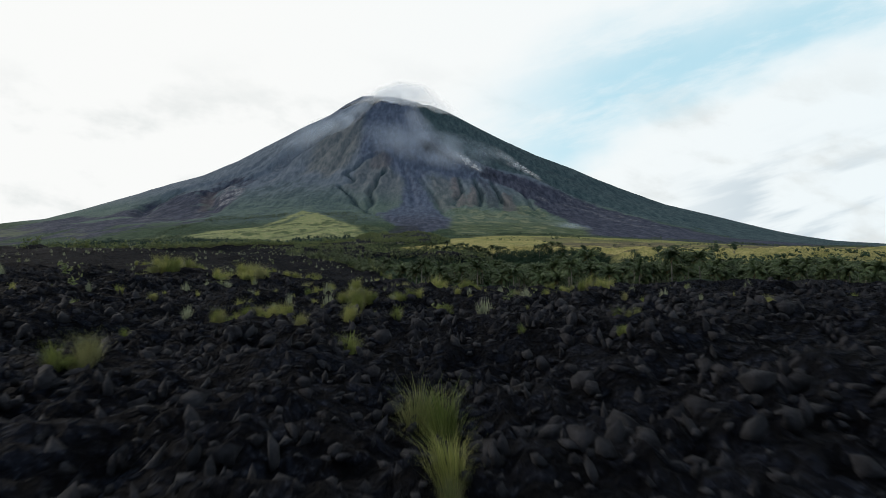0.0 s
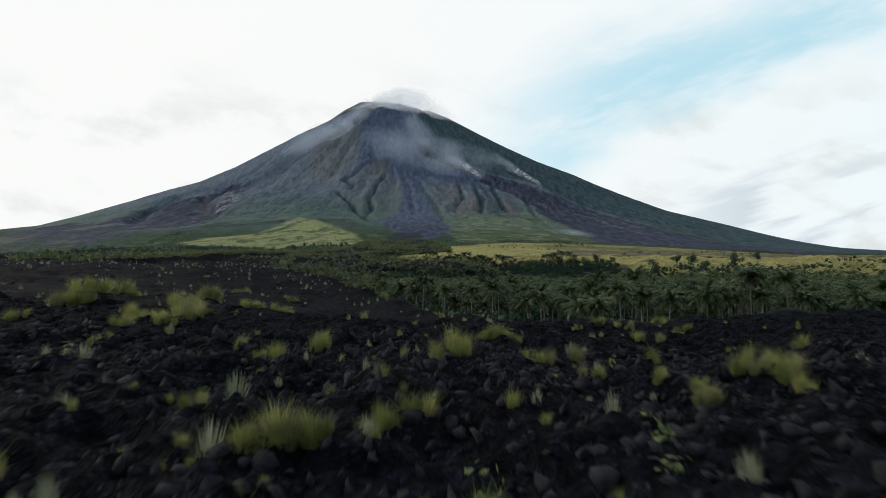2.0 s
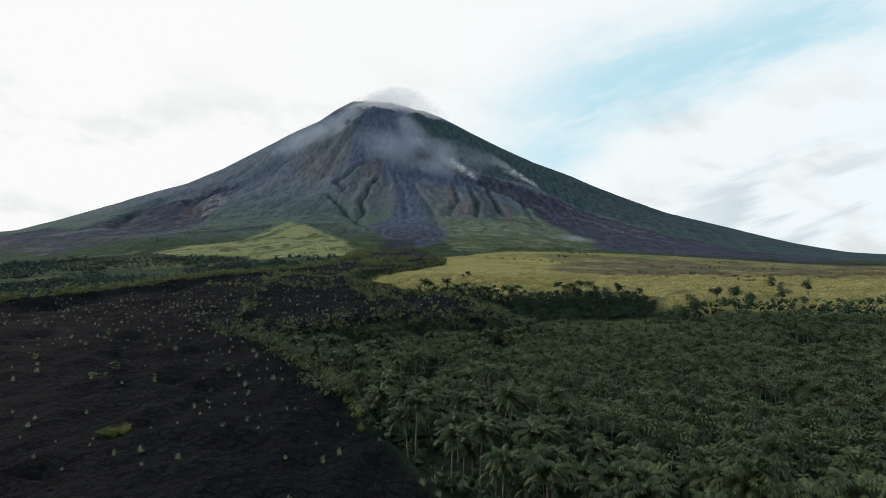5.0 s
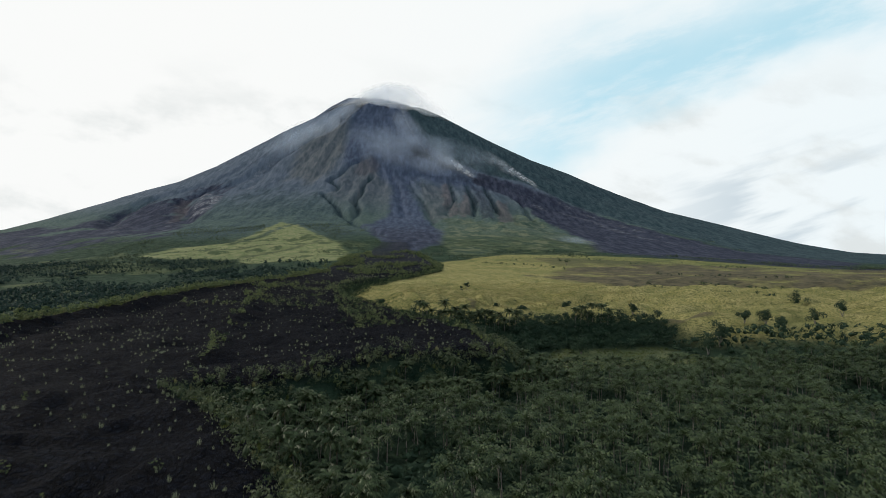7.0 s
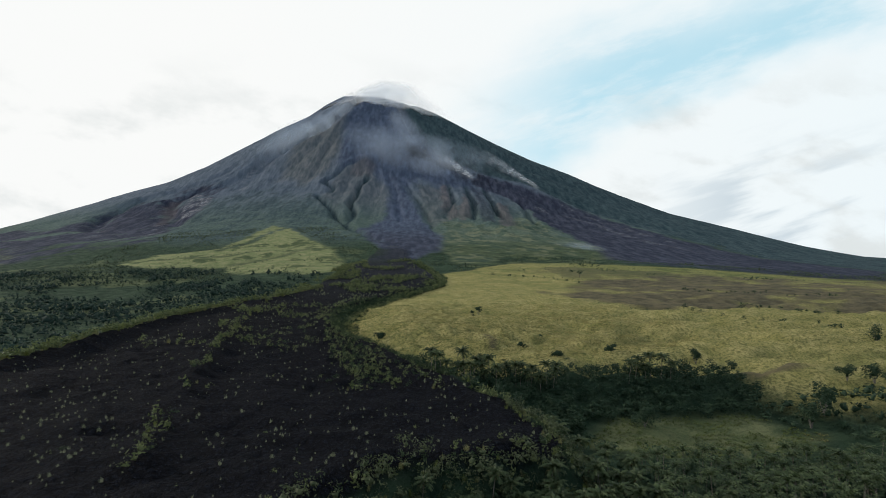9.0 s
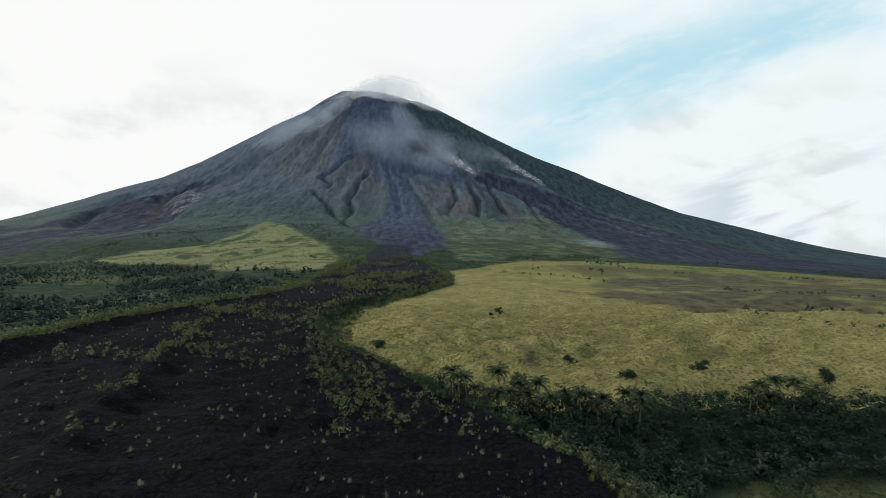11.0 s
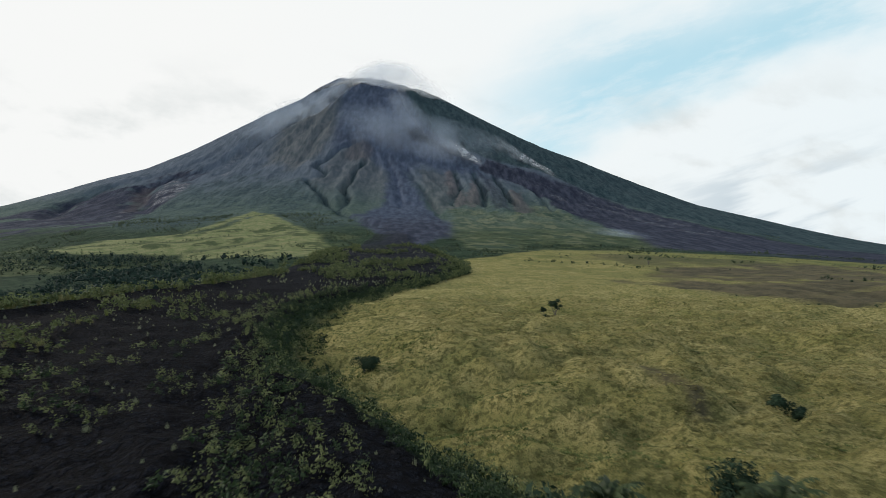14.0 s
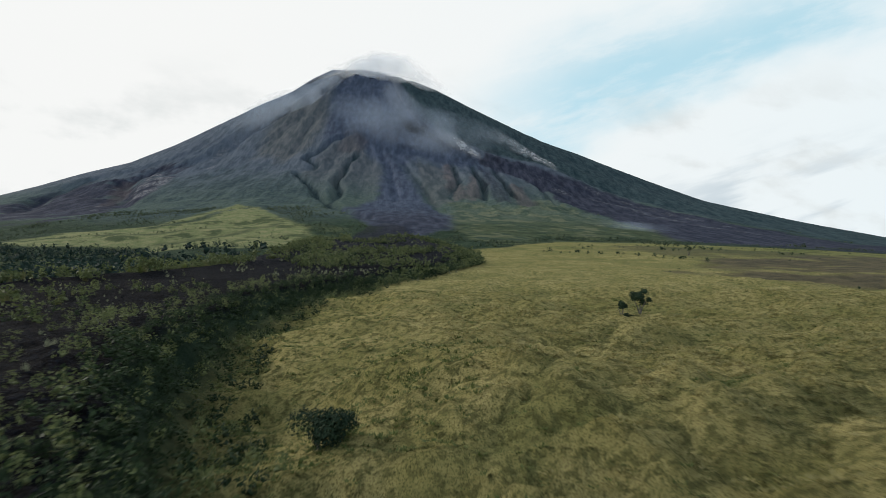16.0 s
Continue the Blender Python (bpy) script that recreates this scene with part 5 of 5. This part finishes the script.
# scattered scrub and hedges far over the meadow
x, y = spread(-30, 520, 430, 1000, 6.0, 0.5)
z, k = ground_info(x, y)
hedge = np.minimum.reduce([line_distance(x, y, p)[0] for p in ([(139, 592), (167, 587), (172, 572)], [(178, 540), (205, 512), (222, 498)], [(200, 600), (235, 605), (260, 560)], [(60, 835), (113, 829), (150, 780)], [(230, 720), (330, 660)])])
keep = (k["meadow"] > 0.7) & in_view(x, y, 10) & ((rng.uniform(0, 1, x.size) < 0.007) | ((hedge < 5) & (rng.uniform(0, 1, x.size) < 0.6)) | ((y > 800) & (fbm(x, y, 40, 3, 383) > 0.18) & (rng.uniform(0, 1, x.size) < 0.25)))
woods("meadow_scrub", x[keep], y[keep], z[keep], np.where(hedge[keep] < 5, rng.uniform(2.0, 4.2, int(keep.sum())), rng.uniform(0.6, 1.8, int(keep.sum()))), TREE_LEAF, "small dark shrubs dotted over the dry meadow", 40, 0.5, 91)

# gully thicket between lava and meadow
x, y = spread(-72, 30, 385, 640, 2.0, 0.5)
z, k = ground_info(x, y)
keep = (k["sd"] < 3) & (k["sd"] > -5 - 3 * fbm(x, y, 14, 2, 361)) & (x > -75) & (rng.uniform(0, 1, x.size) < 0.8)
woods("gully_thicket", x[keep], y[keep], z[keep], 1.9 + 1.0 * fbm(x, y, 12, 2, 363)[keep], SHRUB_LEAF, "dark green thicket in the gully beside the lava", 60, 0.4, 95)


# ---- dry grass of the meadow ----
GRASS = [tussock(13, 0.09, 701 + s, 0.7) for s in range(6)]
x, y = spread(-62, 130, 404, 620, 1.05, 0.6)
z, k = ground_info(x, y)
thin = fbm(x, y, 14, 3, 371)
keep = (k["meadow"] > 0.4) & (inside_distance(x, y, GROVE) < 0) & in_view(x, y - 395, 70) & (rng.uniform(0, 1, x.size) < np.interp(y, [404, 500, 560, 620], [0.75, 0.8, 0.6, 0.3]) * (0.6 + 0.4 * sstep(thin, -0.4, 0.2)))
x, y, z, thin = x[keep], y[keep], z[keep], thin[keep]
n = x.size
size = np.stack([rng.uniform(0.8, 1.5, n), (0.36 + 0.16 * thin) * rng.uniform(0.6, 1.4, n)], 1)
gx, gy = spread(36, 114, 341, 370, 1.25, 0.6)
gk = (inside_distance(gx, gy, GLADE) > -1) & (fbm(gx, gy, 9, 2, 377) > -0.25)
x, y, z, thin = np.append(x, gx[gk]), np.append(y, gy[gk]), np.append(z, height(gx[gk], gy[gk])), np.append(thin, fbm(gx[gk], gy[gk], 14, 3, 371))
size = np.concatenate([size, np.stack([rng.uniform(0.9, 1.6, int(gk.sum())), rng.uniform(0.4, 0.9, int(gk.sum()))], 1)])
n = x.size
fold = ground_info(x, y)[1]
lush_and_shade = inside_distance(x, y, LAVA) + 8 * thin + rng.normal(0, 3, n) > np.where(y < 372, -95, -36)
# creases and dips get green blades in place of relief shade
lush_and_shade |= (np.maximum(fold["crease"], 0.9 * sstep(-fold["roll"], 1.2, 3.8)) + rng.normal(0, 0.18, n)) > 0.62
for sel, mat, label in ((~lush_and_shade, DRY_GRASS, "knee-high dry yellow-green grass"), (lush_and_shade, GREEN_GRASS, "fresh green grass along the gully, also standing for shade in meadow folds")):
    m = int(sel.sum())
    stuff("meadow_grass", scattered(GRASS, rng.integers(0, 6, m), x[sel], y[sel], z[sel], rng.uniform(0, 6.28, m), size[sel], np.stack([rng.uniform(-0.1, 0.3, m), rng.uniform(-0.2, 0.2, m)], 1)), mat, label, "grass")


# ---- lava rocks ----
STONES = [stone(801 + s, 0.6, 1, 3, 0.75) for s in range(7)]
ROCK_MESHES = []
for v, f in STONES:
    o = mesh_object("rock", v, f, ROCK, LAVA_FIELD)
    ROCK_MESHES.append(o.data)
    bpy.data.objects.remove(o)
x, y = spread(-60, 60, 8, 85, 0.62, 0.6)
z, k = ground_info(x, y)
keep = (k["sd"] > 0) & (np.abs(x) < 0.8 * y + 6) & (rng.uniform(0, 1, x.size) < np.interp(y, [8, 30, 50, 85], [0.95, 0.75, 0.4, 0.2]))
x, y, z = x[keep], y[keep], z[keep]
size = 0.06 + 0.19 * rng.uniform(0, 1, x.size) ** 2.4 + 0.0016 * y
big = np.argsort(-size * (np.abs(x) < 22) * (y < 55))[:280]
rest = np.setdiff1d(np.arange(x.size), big)
for i in big:
    o = new("rock", ROCK_MESHES[int(rng.integers(7))])
    o.parent = LAVA_FIELD
    s = float(size[i])
    o.matrix_basis = pose(x[i], y[i], z[i] + 0.1 * s, *rng.uniform(0, 360, 3)) @ Matrix.Scale(s, 4)
SMALL = [stone(851 + s, 0.6, 0, 2, 0.8) for s in range(7)]
n = len(rest)
stuff("lava_rubble", scattered(SMALL, rng.integers(0, 7, n), x[rest], y[rest], z[rest], rng.uniform(0, 6.28, n), size[rest], rng.uniform(-0.5, 0.5, (n, 2))), ROCK, "loose black lava rubble", "rocks")
x, y = spread(-190, 40, 120, 620, 2.6, 0.6)
z, k = ground_info(x, y)
keep = (k["sd"] > 1) & in_view(x, y, 0) & (rng.uniform(0, 1, x.size) < 0.2)
x, y, z = x[keep], y[keep], z[keep]
n = x.size
stuff("lava_blocks", scattered([stone(871 + s, 0.5, 0) for s in range(4)], rng.integers(0, 4, n), x, y, z, rng.uniform(0, 6.28, n), 0.2 + 0.4 * rng.uniform(0, 1, n) ** 3, rng.uniform(-0.4, 0.4, (n, 2))), DARK_ROCK, "black lava blocks strewn over the flow", "rocks")


# ---- smoke and the summit's cloud ----
def smoke_material(name, density, scale, seed, colour=(0.82, 0.84, 0.86), lo=0.40, hi=0.78, fade=0.0, base=0.0, soft=0.95):
    m, nt, b = material(name)
    uv = nt.nodes.new("ShaderNodeUVMap")
    sep = nt.nodes.new("ShaderNodeSeparateXYZ")
    nt.links.new(uv.outputs[0], sep.inputs[0])
    geo = nt.nodes.new("ShaderNodeNewGeometry")
    mp = nt.nodes.new("ShaderNodeMapping")
    mp.inputs["Location"].default_value = (seed * 13.7, seed * 7.1, 0)
    nt.links.new(geo.outputs["Position"], mp.inputs["Vector"])
    n = link_noise(nt, scale, 6, 0.6, mp.outputs[0])
    du = mathn(nt, "MULTIPLY", mathn(nt, "MULTIPLY", sep.outputs[0], mathn(nt, "SUBTRACT", 1.0, sep.outputs[0])), 4.0)
    dv = mathn(nt, "MULTIPLY", mathn(nt, "MULTIPLY", sep.outputs[1], mathn(nt, "SUBTRACT", 1.0, sep.outputs[1])), 4.0)
    edge = remap(nt, mathn(nt, "MULTIPLY", du, dv), 0.0, soft)
    f = mathn(nt, "MULTIPLY", remap(nt, mathn(nt, "ADD", n, mathn(nt, "MULTIPLY", edge, 0.12)), lo, hi, base, 1.0), mathn(nt, "MULTIPLY", edge, density))
    f = mathn(nt, "MULTIPLY", f, mathn(nt, "SUBTRACT", 1.0, mathn(nt, "MULTIPLY", sep.outputs[0], fade)))
    dif = nt.nodes.new("ShaderNodeBsdfDiffuse")
    dif.inputs[0].default_value = (*colour, 1)
    tl = nt.nodes.new("ShaderNodeBsdfTranslucent")
    tl.inputs[0].default_value = (*colour, 1)
    half = nt.nodes.new("ShaderNodeMixShader")
    half.inputs[0].default_value = 0.5
    nt.links.new(dif.outputs[0], half.inputs[1])
    nt.links.new(tl.outputs[0], half.inputs[2])
    clear = nt.nodes.new("ShaderNodeBsdfTransparent")
    mx = nt.nodes.new("ShaderNodeMixShader")
    nt.links.new(f, mx.inputs[0])
    nt.links.new(clear.outputs[0], mx.inputs[1])
    nt.links.new(half.outputs[0], mx.inputs[2])
    nt.links.new(mx.outputs[0], nt.nodes["Material Output"].inputs[0])
    nt.nodes.remove(b)
    return m


def drift(name, spine, wide, puff, mat, label, lift=6.0, layers=2, nu=28, nv=12):
    """Smoke drifting along a spine of (x, y, z): arched sheets one behind another."""
    base = new(name)
    pts = np.array(spine, float)
    t = np.linspace(0, 1, nu)
    s = np.linspace(0, 1, len(pts))
    line = np.stack([np.interp(t, s, pts[:, c]) for c in range(3)], 1)
    w = np.interp(t, np.linspace(0, 1, len(wide)), wide)
    for layer in range(layers):
        v = np.linspace(-1, 1, nv)
        tang = np.gradient(line, axis=0)
        tang /= np.linalg.norm(tang, axis=1)[:, None]
        acr = np.cross(tang, np.array([0.08, -0.82, 0.56]))
        acr /= np.linalg.norm(acr, axis=1)[:, None]
        P = line[:, None, :] + acr[:, None, :] * (v[None, :, None] * w[:, None, None])
        arch = (1 - v ** 2)[None, :] * puff * (0.5 + 0.5 * layer)
        wob = 0.3 * puff * fbm(P[:, :, 0] + 40 * layer, P[:, :, 1] + P[:, :, 2], 40, 3, 900 + layer)
        P = P + np.array([0.05, -0.8, 0.6]) * (lift + arch + wob + layer * puff * 0.3)[:, :, None]
        ground = height(P[:, :, 0], P[:, :, 1])
        P[:, :, 2] = np.maximum(P[:, :, 2], ground + 2.0 + 2 * layer)
        idx = np.arange(nu * nv).reshape(nu, nv)
        f = np.stack([idx[:-1, :-1], idx[:-1, 1:], idx[1:, 1:], idx[1:, :-1]], 2).reshape(-1, 4)
        ob = mesh_object("wisp", P.reshape(-1, 3), f, mat, base, True)
        uvs = np.stack(np.meshgrid(np.linspace(0, 1, nv), t), 2).reshape(-1, 2)[:, ::-1]
        layer_uv = ob.data.uv_layers.new(name="UVMap")
        layer_uv.data.foreach_set("uv", uvs[f.ravel()].astype(np.float32).ravel())
    return tagged(base, label, "smoke")


PLUME = smoke_material("dense_white_smoke", 0.62, 0.045, 1, fade=0.75, lo=0.36, hi=0.72, soft=1.3)
FRESH = smoke_material("fresh_white_smoke", 0.66, 0.045, 4, fade=0.75, lo=0.36, hi=0.72, soft=1.3)
HAZE = smoke_material("thin_drifting_smoke", 0.19, 0.013, 2, (0.66, 0.73, 0.82), 0.40, 0.68, base=0.06, soft=1.2)
SLIDE = smoke_material("sliding_smoke", 0.27, 0.016, 6, (0.70, 0.76, 0.83), 0.42, 0.70, base=0.08, soft=1.2)
CLOUD = smoke_material("summit_cloud_vapour", 0.42, 0.0055, 3, (0.99, 0.99, 0.99), 0.26, 0.60, base=0.35, soft=1.3)
GROUND_SMOKE = smoke_material("blue_ground_smoke", 0.30, 0.02, 5, (0.55, 0.65, 0.78), fade=0.5, base=0.1, soft=1.3)
drift("smoke_plume", [(330, 1932, 284), (319, 1957, 297), (288, 2048, 340), (240, 2095, 380), (189, 2142, 425), (120, 2170, 470)], [4, 8, 16, 26, 36, 30], 12, PLUME, "white smoke drifting up from a vent on the slope")
drift("smoke_plume", [(152, 1952, 314), (130, 1975, 326), (100, 2032, 356), (60, 2040, 385), (12, 2065, 415), (-67, 2084, 440)], [4, 9, 20, 30, 36, 30], 12, FRESH, "white smoke puffing from the fresh lava front")
drift("smoke_veil", [(230, 2000, 335), (110, 2020, 375), (0, 2030, 400), (-110, 2040, 425), (-220, 2060, 455), (-300, 2080, 475)], [50, 90, 110, 110, 90, 50], 26, HAZE, "thin bluish smoke hanging over the cone's front", layers=3)
drift("smoke_veil", [(-30, 2090, 440), (-70, 2180, 510), (-110, 2260, 580), (-130, 2330, 640)], [40, 60, 55, 30], 18, HAZE, "thin bluish smoke under the summit")
drift("smoke_veil", [(-262, 2440, 725), (-312, 2333, 642), (-380, 2220, 535), (-450, 2190, 498), (-530, 2139, 434), (-600, 2050, 360)], [26, 52, 74, 84, 76, 50], 22, SLIDE, "thin smoke sliding down the cone's shoulder", layers=3)
drift("smoke_plume", [(316, 1200, 80), (290, 1225, 86), (255, 1255, 92), (205, 1300, 100)], [6, 14, 17, 12], 8, GROUND_SMOKE, "bluish smoke at the foot of the fresh flow")
drift("summit_cloud", [(-420, 2430, 610), (-330, 2410, 655), (-250, 2395, 694), (-170, 2395, 716), (-90, 2395, 702), (0, 2410, 655), (90, 2430, 600)], [44, 66, 84, 94, 90, 70, 40], 10, CLOUD, "white vapour veiling the volcano's summit", 6.0, 3, 40, 20)
